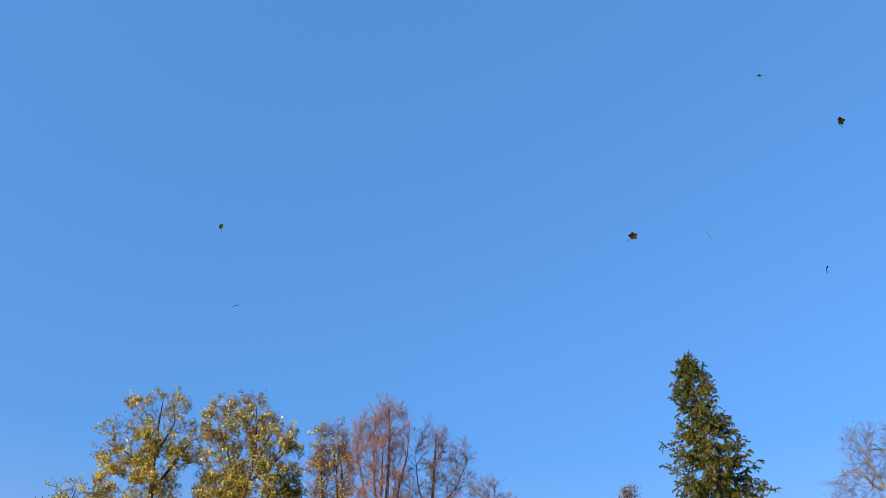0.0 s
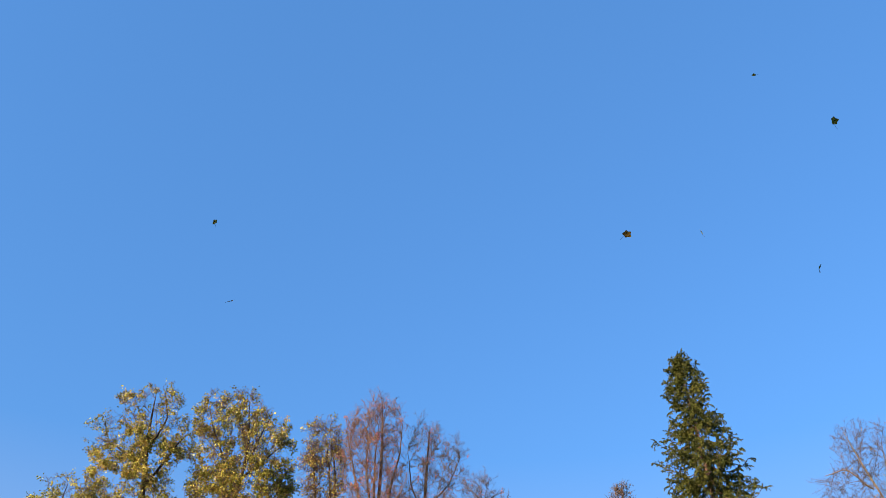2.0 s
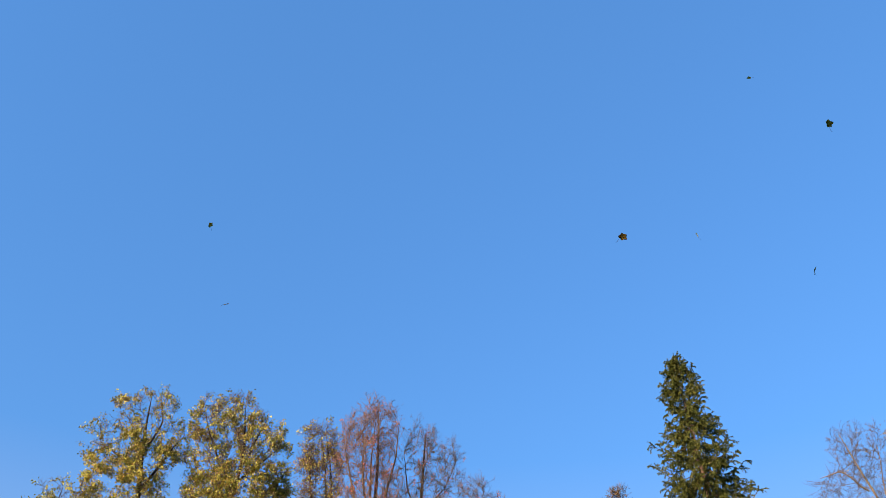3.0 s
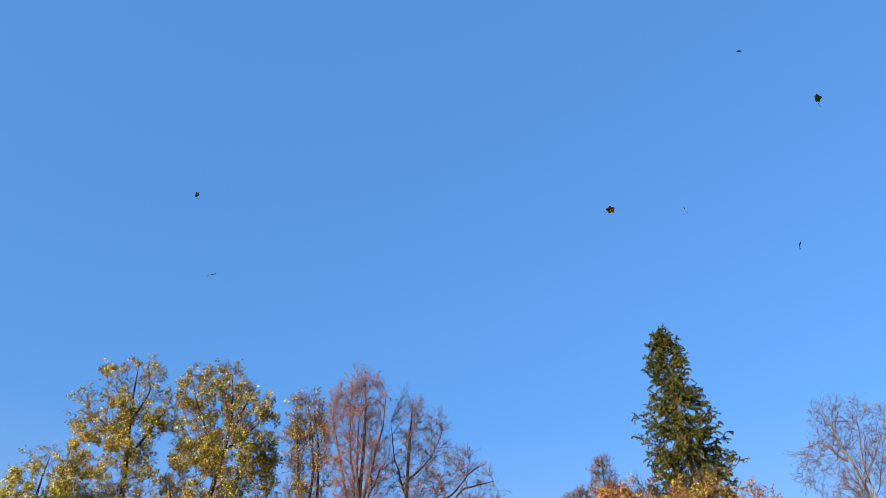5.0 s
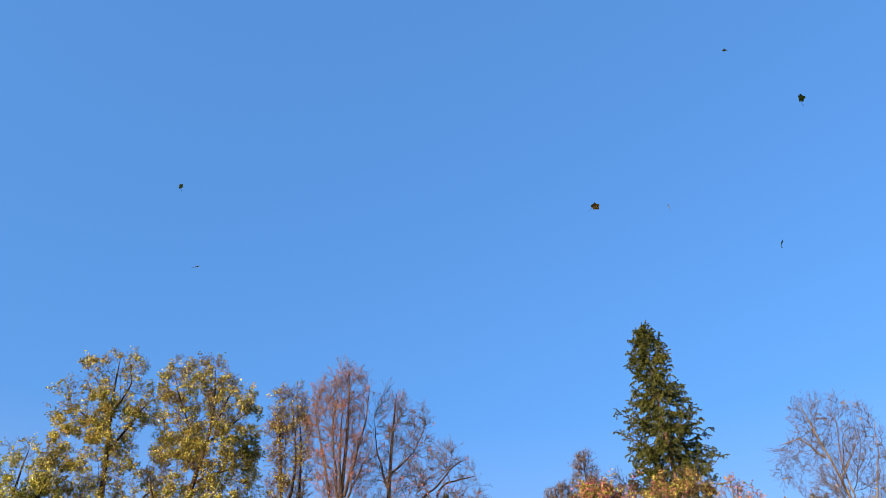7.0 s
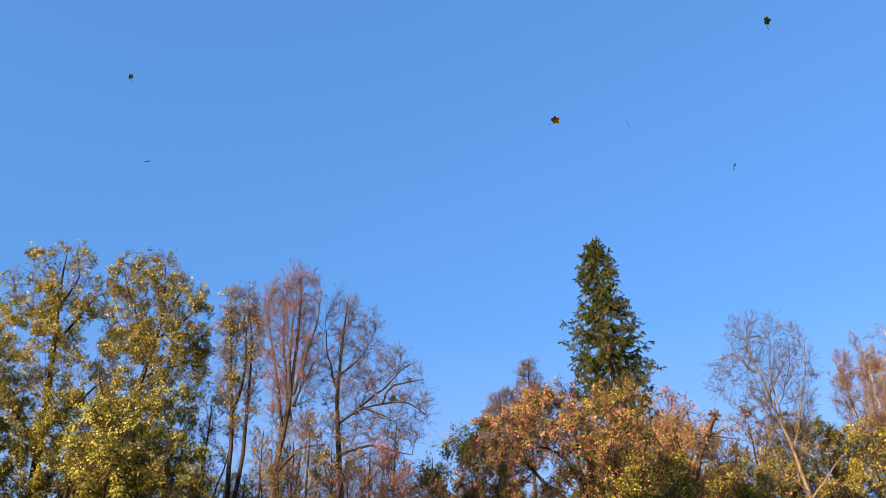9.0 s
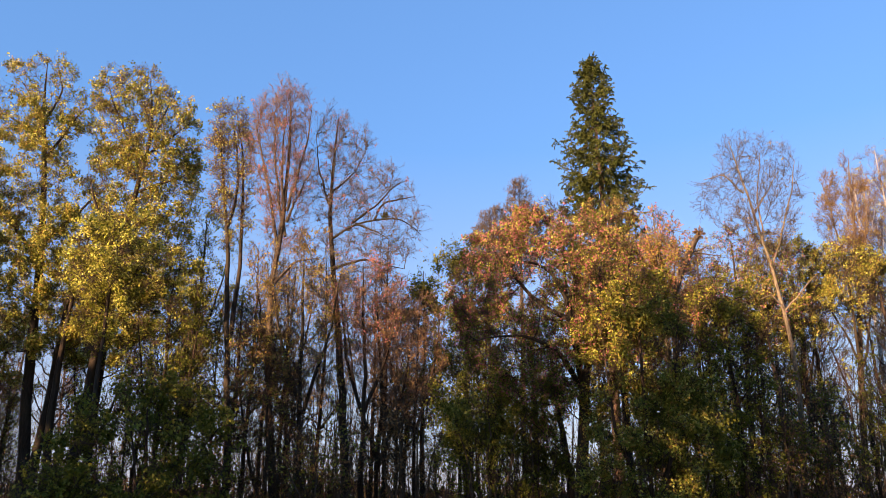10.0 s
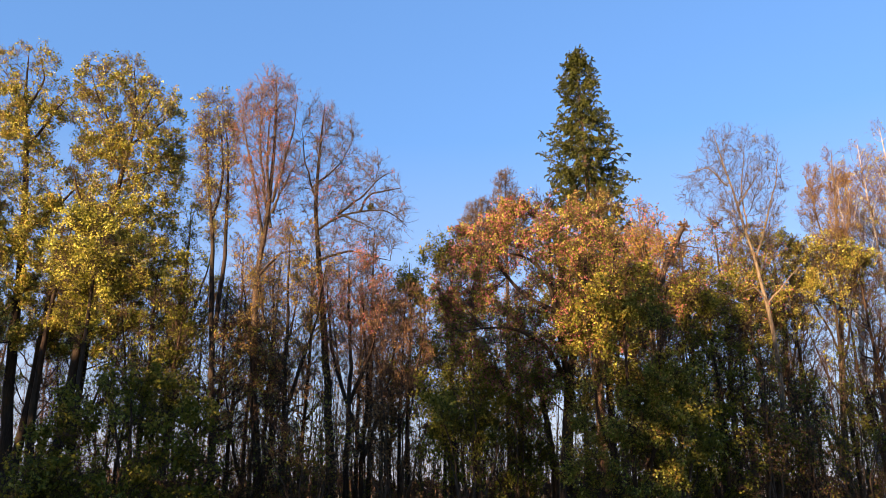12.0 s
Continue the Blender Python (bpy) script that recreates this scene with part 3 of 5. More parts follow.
# ---- tall trees of the wood's edge ----
TREES = "trees along the wood's edge"
LINDEN = [L_GREEN, L_OLIVE, L_YELLOW, L_GOLD, L_YELLOW, L_OLIVE, L_ORANGE, L_ORANGE]
grown_tree("linden_tree", "tall linden with a thin yellow crown and bare top", (-18.4, 34, 0),
           [[(0, 0, 2), (-0.35, 0, 5.4), (-0.74, 0, 11.8), (-1.39, 0, 17.4), (-1.9, 0, 19.9), (-2.03, 0, 22.4)],
            [(-1.57, 0, 18.3), (-2.7, 0, 20.6), (-3.6, 0, 21.9)], [(-1.75, 0, 19.2), (-0.99, 0, 20.8), (-1.5, 0, 22.4)],
            [(-1.57, 0, 18.0), (-3.77, 0.3, 19.7), (-4.7, 0.2, 20.1)], [(-1.4, 0, 17.0), (-0.04, -0.5, 18.9), (0.65, -0.6, 19.7)],
            [(0.1, -0.3, 0.1), (0.7, -0.5, 4), (0.9, -0.5, 8), (1.2, -0.4, 13.5)], [(-0.8, 0, 12), (-2.4, -0.6, 14.2), (-3.8, -0.8, 16)], [(-0.9, 0, 12.8), (0.4, 0.8, 14.8), (1.4, 1.2, 16.4)]],
           0.28, [(7.5, -3.0, 2.6), (11, -4.2, 2.9), (15.1, -4.5, 2.3), (17.4, -4.6, 1.45), (18.6, -4.6, 1.1), (19.9, -4.8, 0.75), (21.2, -4.35, 0.2), (22.2, -3.8, -0.3), (22.7, -2.8, -0.9), (23.0, -2.3, -1.4)], 121,
           targets=1800, n3=5000, n4=18500, rise=0.6, depth=0.8, leaves=96000, leaf_size=0.095, bunch=10, leaf_mats=LINDEN, tone=2.4, thin_top=0.9, gather=0.75, fine=0.85, group=TREES)
grown_tree("linden_tree", "tall forked linden with sparse yellow leaves", (-15.45, 33, 0),
           [[(-0.6, 0, 1), (-0.34, 0, 4.1), (0, 0, 8.7), (0.45, 0, 12.8), (0.82, 0, 14.9), (1.04, 0, 17.5), (0.9, 0, 19.8), (0.76, 0, 20.9)],
            [(0.68, 0, 15.6), (-0.1, 0, 18.2), (-1.03, 0, 19.8), (-1.27, 0, 20.9)], [(1.04, 0, 17.5), (1.83, 0, 19.4), (2.07, 0, 20.2)],
            [(0.85, 0, 15.0), (2.69, -0.3, 15.5), (3.82, -0.4, 15.8)], [(1.0, 0, 16.8), (2.65, 0.2, 18.3), (3.13, 0.2, 18.8)],
            [(-0.9, -0.3, 0.1), (-1.5, -0.5, 4), (-1.3, -0.5, 8), (-0.9, -0.4, 13)], [(0.3, 0, 11.5), (-0.6, -0.7, 13.8), (-1.0, -1.0, 15.5)]],
           0.25, [(8, -1.3, 2.2), (11, -1.0, 3.0), (13.3, -0.9, 3.5), (15.5, -1.0, 3.8), (16.9, -1.2, 3.7), (18.1, -1.4, 3.6), (18.9, -1.65, 3.2), (19.8, -1.9, 2.6), (20.3, -2.05, 2.15), (21.1, -1.75, 1.4), (21.5, -0.9, 0.95)], 22,
           targets=1700, n3=4500, n4=16500, rise=0.6, depth=0.75, leaves=58000, leaf_size=0.097, bunch=10, leaf_mats=LINDEN, tone=2.2, thin_top=0.8, gather=0.9, fine=0.85, group=TREES)
grown_tree("linden_tree", "yellow-leaved linden at the end of the row", (-22.6, 31.5, 0), [[(0, 0, 5), (0.3, 0, 10), (0.5, 0, 16.4)], [(0.2, 0, 8), (-0.8, 0.2, 11), (-1.0, 0.3, 14.2)], [(0.25, 0, 8.6), (1.4, -0.2, 12), (1.9, -0.2, 14.8)]], 0.2,
           [(5.5, -2.0, 2.2), (9, -2.4, 2.8), (12.0, -2.0, 2.8), (14.3, -1.4, 2.55), (15.7, -1.05, 1.9), (16.5, -0.8, 1.55), (16.9, 0.0, 0.55)], 23, targets=900, n3=3000, n4=10500, rise=0.6, leaves=44000, leaf_size=0.095, bunch=10, leaf_mats=[L_OLIVE, L_YELLOW, L_GOLD, L_YELLOW], thin_top=0.3, gather=0.75, fine=0.85, group=TREES)
tree("linden_tree", "smaller thinly leaved linden beyond the row", (-27.0, 33.5, 0),
     [(0, 0, 5), (0.3, 0, 9), (0.5, 0, 14.6)], 0.20,
     [(5, 2.2), (9, 2.8), (12.5, 2.2), (14.8, 0.6)], 24, limbs=22, leaves=6000, leaf_mats=[L_YELLOW], thin_top=0.5, group=TREES)
grown_tree("young_linden", "young linden with dense bright yellow leaves", (-13.3, 28.6, 0), [[(0, 0, 4), (0.1, 0, 8), (0.1, 0, 12.0)]], 0.12,
           [(6.6, -0.9, 0.3), (7.7, -1.0, 0.5), (9.0, -1.6, 1.0), (10.6, -2.0, 1.7), (11.6, -1.7, 1.75), (12.4, -0.7, 1.1)], 25,
           targets=420, n3=1500, n4=5600, rise=0.5, leaves=12500, leaf_size=0.1, bunch=10, leaf_mats=[L_OLIVE, L_YELLOW, L_YELLOW, L_GOLD], droop=0.3, gather=0.9, clump=0.8, group=TREES)
grown_tree("aspen_tree", "slender two-stemmed aspen with few orange leaves", (-8.95, 31, 0),
           [[(0.1, 0, 2), (-0.19, 0, 6.4), (-0.47, 0, 9.6), (-0.68, 0, 12.1), (-1.05, 0, 14.7), (-1.41, 0, 16.0), (-1.46, 0, 17.5)],
            [(-0.25, 0, 7.6), (-0.11, 0.2, 10.4), (-0.28, 0.3, 13.9), (-0.33, 0.3, 16.0), (-0.85, 0.2, 18.1)], [(-0.75, 0, 12.6), (-0.5, 0.1, 14.6), (-0.9, 0.1, 17.4)]],
           0.15, [(11.0, -0.9, 0.1), (12.1, -1.1, 0.15), (13.9, -1.55, 0.25), (14.9, -1.85, 0.3), (16.0, -1.85, 0.25), (17.1, -1.93, 0.1), (17.9, -1.88, -0.15), (18.6, -1.2, -0.85)], 26,
           targets=440, n3=1500, n4=6800, l3=0.65, top=1.6, rise=0.9, leaves=5200, leaf_size=0.08, leaf_mats=[L_OLIVE, L_YELLOW, L_ORANGE, L_RUSSET], fork_radius=0.85, fine=0.85, group=TREES)
grown_tree("maple_tree", "tall nearly bare maple with many upright stems", (-7.32, 30, 0),
           [[(0.47, 0, 1.7), (0.24, 0, 4.9), (0.09, 0, 8.0), (0, 0, 10.1), (0.28, 0, 11.3), (0.32, 0, 13.2), (0.34, 0, 15.5), (0.19, 0, 18.5)],
            [(0.3, 0, 11.8), (-0.07, 0.1, 13.7), (-0.32, 0.2, 15.8), (-0.46, 0.2, 17.4)], [(0.14, 0, 11.0), (-0.48, -0.2, 14.2), (-0.94, -0.3, 16.0), (-1.22, -0.3, 17.1)],
            [(0.33, 0, 12.9), (0.79, 0.2, 15.0), (1.05, 0.3, 16.8), (1.08, 0.3, 17.8)], [(0.31, 0, 12.4), (0.85, -0.3, 13.4), (1.35, -0.5, 14.4)], [(0, 0, 9.8), (0.86, -0.3, 10.6), (1.89, -0.5, 10.7)],
            [(0.3, 0, 12.2), (0.1, -0.3, 14.6), (0.15, -0.4, 17.3)]],
           0.18, [(10.6, -0.4, 1.2), (12.2, -0.7, 1.3), (13.5, -1.0, 1.45), (14.7, -1.3, 1.4), (16.0, -1.62, 1.3), (17.1, -1.55, 1.2), (17.8, -1.25, 1.2), (18.4, -0.75, 1.1), (19.1, -0.15, 0.45)], 27,
           targets=1000, n3=2100, n4=10500, l3=0.7, top=2.0, rise=1.05, lift=0.25, thick=1.1, bark=BARK_MID, twig=TWIG_RED, leaves=2600, leaf_size=0.07, leaf_mats=[L_RUSSET, L_RED], tone=1.0, fine=0.78, group=TREES)
grown_tree("oak_tree", "bare tree with one long spreading side limb", (-4.65, 31, 0),
           [[(0.45, 0, 1.4), (0.11, 0, 5.1), (-0.21, 0, 8.2), (-0.56, 0, 10.9), (-0.8, 0, 13.9), (-0.6, 0, 16.0), (-0.51, 0, 17.8)],
            [(-0.6, 0, 12.0), (0.27, -0.2, 12.55), (1.22, -0.3, 12.7), (2.41, -0.4, 12.8), (3.18, -0.4, 12.0)], [(0.27, -0.2, 12.6), (1.2, -0.1, 13.4), (1.94, 0.2, 14.4), (2.32, 0.3, 14.7)],
            [(1.22, -0.3, 12.7), (1.67, -0.6, 13.4), (2.95, -0.7, 13.6)], [(-0.55, 0, 10.7), (0.79, 0.3, 11.2), (2.45, 0.5, 10.8)], [(0.4, -0.2, 12.6), (1.35, -0.2, 12.2), (1.71, -0.2, 12.0)],
            [(-0.8, 0, 13.9), (0.3, 0.2, 15.2), (0.7, 0.3, 16.2)], [(-0.75, 0, 13.5), (-1.25, -0.2, 15.2), (-1.4, -0.3, 16.4)]],
           0.19, [(9.0, -0.8, 1.0), (9.6, -0.85, 1.5), (10.9, -1.0, 2.45), (11.8, -1.15, 3.2), (12.6, -1.4, 3.3), (13.6, -1.65, 3.1), (14.7, -1.76, 2.5), (15.2, -1.8, 1.7), (15.7, -1.82, 1.15), (16.9, -1.73, 0.95), (17.6, -1.6, 0.15), (18.4, -0.7, -0.4)], 28,
           targets=1300, n3=2500, n4=10500, l3=0.7, top=1.5, rise=0.55, depth=0.7, lift=0.15, thick=1.15, fork_radius=0.45, twig=TWIG_GREY, leaves=2800, leaf_size=0.065, leaf_mats=[L_RUSSET, L_RED], fine=0.78, group=TREES)
for bx, out, sd in ((4.0, [(16, -1.5, 1.8), (18.2, -1.35, 1.7), (19.8, -0.9, 1.5), (21.0, -0.6, 0.85), (22.0, -0.25, 0.35)], 29), (2.0, [(15, -1.2, 1.6), (18.2, -1.0, 1.7), (19.0, -0.6, 1.45), (19.8, 0.1, 0.95)], 30)):
    grown_tree("ash_tree", "grey bare-twigged ash far behind the maples", (bx, 48, 0), [[(0, 0, 8), (0.1, 0, 15), (0.2, 0, out[-1][0] - 0.3)]], 0.2, out, sd,
               targets=700, n3=2400, n4=11000, l3=0.65, l4=0.32, rise=0.9, lift=0.2, shell=0.7, twig=TWIG_GREY, leaves=1200, leaf_mats=[L_RUSSET], thick=1.2, fine=1.25, group=TREES)
tree("alder_tree", "young alder still in dark green leaf", (-1.6, 36, 0), [(0, 0, 5), (0.1, 0, 9), (0, 0, 12.0)], 0.12,
     [(4, 1.2), (7, 1.7), (9.8, 1.3), (12.0, 0.4)], 31, limbs=26, bark=BARK_DARK, twig=TWIG_DARK, n2=180, n3=900, n4=2800, leaves=8000, leaf_size=0.11, leaf_mats=[L_GREEN], rise=0.6, group=TREES)
tree("oak_tree", "dense green oak top catching the sun", (0.4, 40, 0), [(0, 0, 6), (0.1, 0, 10), (0, 0, 14.2)], 0.2,
     [(7, 1.8), (11, 2.2), (13.6, 1.8), (15.0, 0.9)], 32, limbs=24, n2=180, n3=900, n4=3000, leaves=14000, leaf_size=0.12, leaf_mats=[L_GREEN, L_OLIVE], rise=0.6, group=TREES)

tree("linden_tree", "linden standing behind the first row", (-17.2, 37, 0),
     [(0, 0, 6), (0.4, 0, 11), (0.7, 0, 16.6)], 0.22,
     [(7, 2.0), (11, 2.8), (14, 2.3), (16.8, 0.6)], 44, limbs=24, leaves=12000, leaf_size=0.09, leaf_mats=[L_OLIVE, L_YELLOW, L_GOLD], thin_top=0.5, group=TREES)
mids = []
for k, (tw, lm, nl) in enumerate([(TWIG_RED, [L_RUSSET, L_ORANGE], 3600), (TWIG_GREY, [L_RUSSET], 2400), (TWIG_GREY, [L_RUSSET, L_OLIVE], 3600), (TWIG, [L_GREEN, L_OLIVE], 5200), (TWIG_DARK, [L_GREEN], 700)]):
    h = (13.2, 12.2, 12.6, 10.6, 12.4)[k]
    mids.append(tree("understorey_tree", ("twiggy reddish tree half bare", "twiggy brown tree almost bare", "twiggy tree in thin orange leaf", "slim tree in dull green leaf", "dark bare-limbed tree")[k] + " within the wood",
                     ((-9.6, 35.5, 0), (-6.2, 34.8, 0), (10.6, 33.5, 0), (-11.4, 32.5, 0), (19.0, 34.5, 0))[k],
                     [(0.1, 0, h * 0.3), (0.25, 0.1, h * 0.65), (0.1, 0, h)], 0.11,
                     [(h * 0.3, 1.3), (h * 0.55, 2.0), (h * 0.85, 1.5), (h, 0.5)], 130 + k, limbs=24, n2=130, n3=760, n4=2500, bark=BARK_DARK, twig=tw,
                     leaves=nl, leaf_mats=lm, leaf_size=0.085, rise=1.2, group="understorey trees"))
for which, x, y, turn, sc in [
    (0, -3.2, 34.5, 70, 1.0), (1, -8.0, 37.5, 130, 1.05), (1, -2.6, 38.8, 20, 0.9), (3, -14.5, 38.0, 60, 1.1),
    (3, 1.4, 33.0, 160, 0.9), (1, 3.2, 33.5, 40, 0.85), (3, 8.6, 34.0, 100, 1.0), (1, 12.0, 38.0, 110, 0.95), (1, -22.0, 37.0, 50, 0.9), (0, 27.5, 40.0, 95, 1.1),
    (4, 16.4, 36.0, 260, 0.9), (4, 23.5, 37.0, 10, 1.0), (4, 14.6, 35.5, 200, 0.95), (3, 13.0, 34.0, 20, 0.9), (4, 12.4, 36.0, 15, 1.0), (3, -9.6, 33.6, 75, 1.0), (1, 0.4, 36.5, 80, 0.75), (3, 15.2, 34.2, 120, 0.8), (4, -19.6, 38.0, 140, 1.0), (1, -24.5, 40.0, 215, 0.95), (3, -20.6, 35.5, 30, 0.7),
]:
    t = copy_thing(mids[which], pose(x, y, -0.03, 0, 0, turn))
    t.scale = (sc, sc, sc)

# ---- open bare trees at the foot of the wood ----
LOW = "understorey trees"
for nm, lb, b, stems, rad, out, sd, tw, lf, mats in [
    ("bare_tree", "dark bare tree with open spreading twigs against the sky", (16.5, 35, 0), [[(0, 0, 3), (-0.2, 0, 6), (-0.4, 0, 10.6)], [(-0.1, 0, 3.5), (-1.2, 0.3, 6.5), (-1.6, 0.4, 9.5)]], 0.1,
     [(3.1, -1.9, 0.4), (5.5, -2.3, 1.0), (8.0, -2.1, 1.3), (10.1, -1.7, 1.3), (11.2, -0.9, 0.6)], 301, TWIG_DARK, 700, [L_GREEN, L_OLIVE]),
    ("bare_tree", "dark bare tree with open spreading twigs against the sky", (19.6, 36, 0), [[(0, 0, 3), (-0.4, 0, 6), (-0.6, 0, 10.8)], [(-0.2, 0, 4.0), (-1.6, 0.3, 6.2), (-2.3, 0.4, 8.6)], [(-0.3, 0, 4.5), (0.6, 0.2, 7), (1.2, 0.2, 9.6)]], 0.11,
     [(3.6, -2.4, 0.8), (7.2, -2.7, 1.5), (9.8, -2.1, 1.4), (11.2, -0.4, 0.8)], 302, TWIG_DARK, 700, [L_GREEN, L_OLIVE]),
    ("bare_tree", "brown many-stemmed bare tree with a few withered leaves", (-3.3, 33, 0), [[(0, 0, 3), (0.1, 0, 6), (-0.2, 0, 10.4)], [(0.05, 0, 2.6), (-1.0, 0.2, 6), (-1.6, 0.4, 9.4)], [(0.05, 0, 2.8), (1.1, -0.2, 6), (1.5, -0.2, 9.2)]], 0.1,
     [(3.0, -1.3, 1.6), (5.3, -2.0, 2.2), (7.7, -2.1, 2.0), (9.7, -1.9, 1.7), (10.9, -1.2, 0.2)], 303, TWIG_GREY, 1200, [L_RUSSET]),
    ("bare_tree", "pale-twigged half-bare tree catching the low sun", (-7.6, 34, 0), [[(0, 0, 4), (0.1, 0, 8), (-0.1, 0, 12.2)], [(0, 0, 5), (-1.1, 0, 8.4), (-1.5, 0, 11.2)], [(0, 0, 5), (0.9, 0, 8.2), (1.2, 0, 11)]], 0.11,
     [(5.4, -1.7, 2.2), (7.9, -2.3, 2.4), (10.4, -2.6, 2.3), (12.0, -2.3, 1.9), (13.2, -1.4, 0.9)], 304, TWIG_GREY, 5200, [L_RUSSET, L_OLIVE, L_RUSSET, L_ORANGE]),
    ("bare_tree", "dark bare tree between the linden trunks", (-17.0, 36.5, 0), [[(0, 0, 3), (0.2, 0, 6), (0.1, 0, 10.4)], [(0.05, 0, 3), (-1.0, 0.2, 6), (-1.6, 0.4, 8.8)], [(0.05, 0, 3.4), (1.1, -0.2, 6), (1.7, -0.2, 9)]], 0.1,
     [(3.2, -1.8, 1.8), (5.3, -2.3, 2.4), (8, -2.3, 2.4), (10, -1.7, 1.8), (11, -0.8, 0.8)], 306, TWIG_DARK, 900, [L_OLIVE, L_RUSSET]),
    ("rowan_tree", "thin small tree with dull red leaves", (-1.7, 31, 0), [[(0, 0, 4), (0.1, 0, 6), (0.2, 0, 9.2)], [(0, 0, 4), (-0.8, 0, 6.4), (-1.2, 0, 8.2)], [(0, 0, 4), (0.7, 0, 6.4), (1.0, 0, 8.6)]], 0.08,
     [(5.0, -1.2, 1.2), (5.9, -1.4, 1.4), (7.3, -1.6, 1.4), (8.7, -1.5, 1.4), (9.7, -0.5, 1.1)], 305, TWIG_RED, 1800, [L_RUSSET]),
]:
    grown_tree(nm, lb, b, stems, rad, out, sd, targets=520, n3=1500, n4=4800, rise=0.8, bark=BARK_DARK, twig=tw, leaves=lf, leaf_size=0.08, leaf_mats=mats, fork_radius=0.8, fine=0.9, group=LOW)
for nm, lb, b, stems, out, sd, tw, lf, mats in [
    ("field_maple", "small tree with a tangle of brown and olive leaves", (-5.8, 29.5, 0), [[(0, 0, 3.69), (0, 0, 7.38), (-0.28, 0, 11.06)], [(0, 0, 4.61), (-1.11, 0.18, 7.74), (-1.57, 0.18, 10.33)], [(0, 0, 4.61), (1.01, -0.18, 7.56), (1.29, -0.18, 10.14)]],
     [(5.9, -1.66, 1.75), (7.93, -2.12, 1.94), (9.59, -2.21, 1.94), (10.88, -1.94, 1.57), (11.71, -1.11, 0.55)], 321, TWIG_GREY, 6000, [L_RUSSET, L_OLIVE, L_ORANGE, L_ORANGE]),
    ("field_maple", "small tree with dull red-brown leaves among bare twigs", (-3.6, 30.2, 0), [[(0, 0, 3.72), (0, 0, 6.5), (-0.19, 0, 10.59)], [(0, 0, 4.65), (-0.84, 0.19, 7.06), (-1.11, 0.19, 9.66)], [(0, 0, 4.65), (0.93, -0.19, 7.06), (1.3, -0.19, 9.29)]],
     [(6.5, -1.21, 1.39), (8.18, -1.39, 1.67), (9.48, -1.49, 1.77), (10.4, -1.21, 1.3), (11.15, -0.74, 0.46)], 322, TWIG_RED, 3200, [L_RUSSET, L_RUSSET, L_RED]),
    ("linden_tree", "slim half-bare linden behind the first row", (-12.2, 35, 0), [[(0, 0, 5), (0.1, 0, 10), (0.2, 0, 14.6)], [(0.05, 0, 7), (-0.9, 0.2, 10.6), (-1.0, 0.3, 13)], [(0.05, 0, 7), (0.9, 0.2, 10.2), (1.3, 0.3, 13)]],
     [(8.0, -1.2, 1.6), (10.5, -1.4, 1.8), (13, -1.3, 1.8), (15.2, -0.2, 1.2)], 323, TWIG, 6500, [L_GREEN, L_OLIVE, L_YELLOW]),
]:
    grown_tree(nm, lb, b, stems, 0.12, out, sd, targets=420, n3=1200, n4=3800, rise=0.7, bark=BARK, twig=tw, leaves=lf, leaf_size=0.08, leaf_mats=mats, fork_radius=0.75, fine=0.9, gather=0.9, clump=0.9, group=LOW)
for nm, lb, b, pts, rad in [("leaning_tree", "leaning red-brown trunk beneath the maple", (4.0, 29, 0), [(0.04, 0, 1.5), (-0.18, 0, 3.6), (-0.44, 0, 5.0), (-0.55, 0, 7.4)], 0.17),
                            ("dark_tree", "straight dark trunk beneath the maple", (2.8, 30, 0), [(0, 0, 1.5), (0.04, 0, 4.9), (0, 0, 8.4)], 0.15),
                            ("pine_tree", "red-barked trunk lit in patches by the low sun", (13.5, 33, 0), [(0, 0, 2.5), (-0.14, 0, 5.3), (-0.3, 0, 9.4)], 0.16)]:
    grown_tree(nm, lb, b, [pts], rad, [(pts[-1][2] - 2.2, -0.9, 0.9), (pts[-1][2] - 1, -1.2, 1.2), (pts[-1][2] + 0.6, -0.5, 0.5)], int(b[0] * 7), targets=120, n3=300, n4=1000, rise=0.6,
               bark=BARK_SPRUCE if nm != "dark_tree" else BARK, twig=TWIG_DARK, leaves=1500, leaf_mats=[L_GREEN, L_OLIVE], group=LOW)

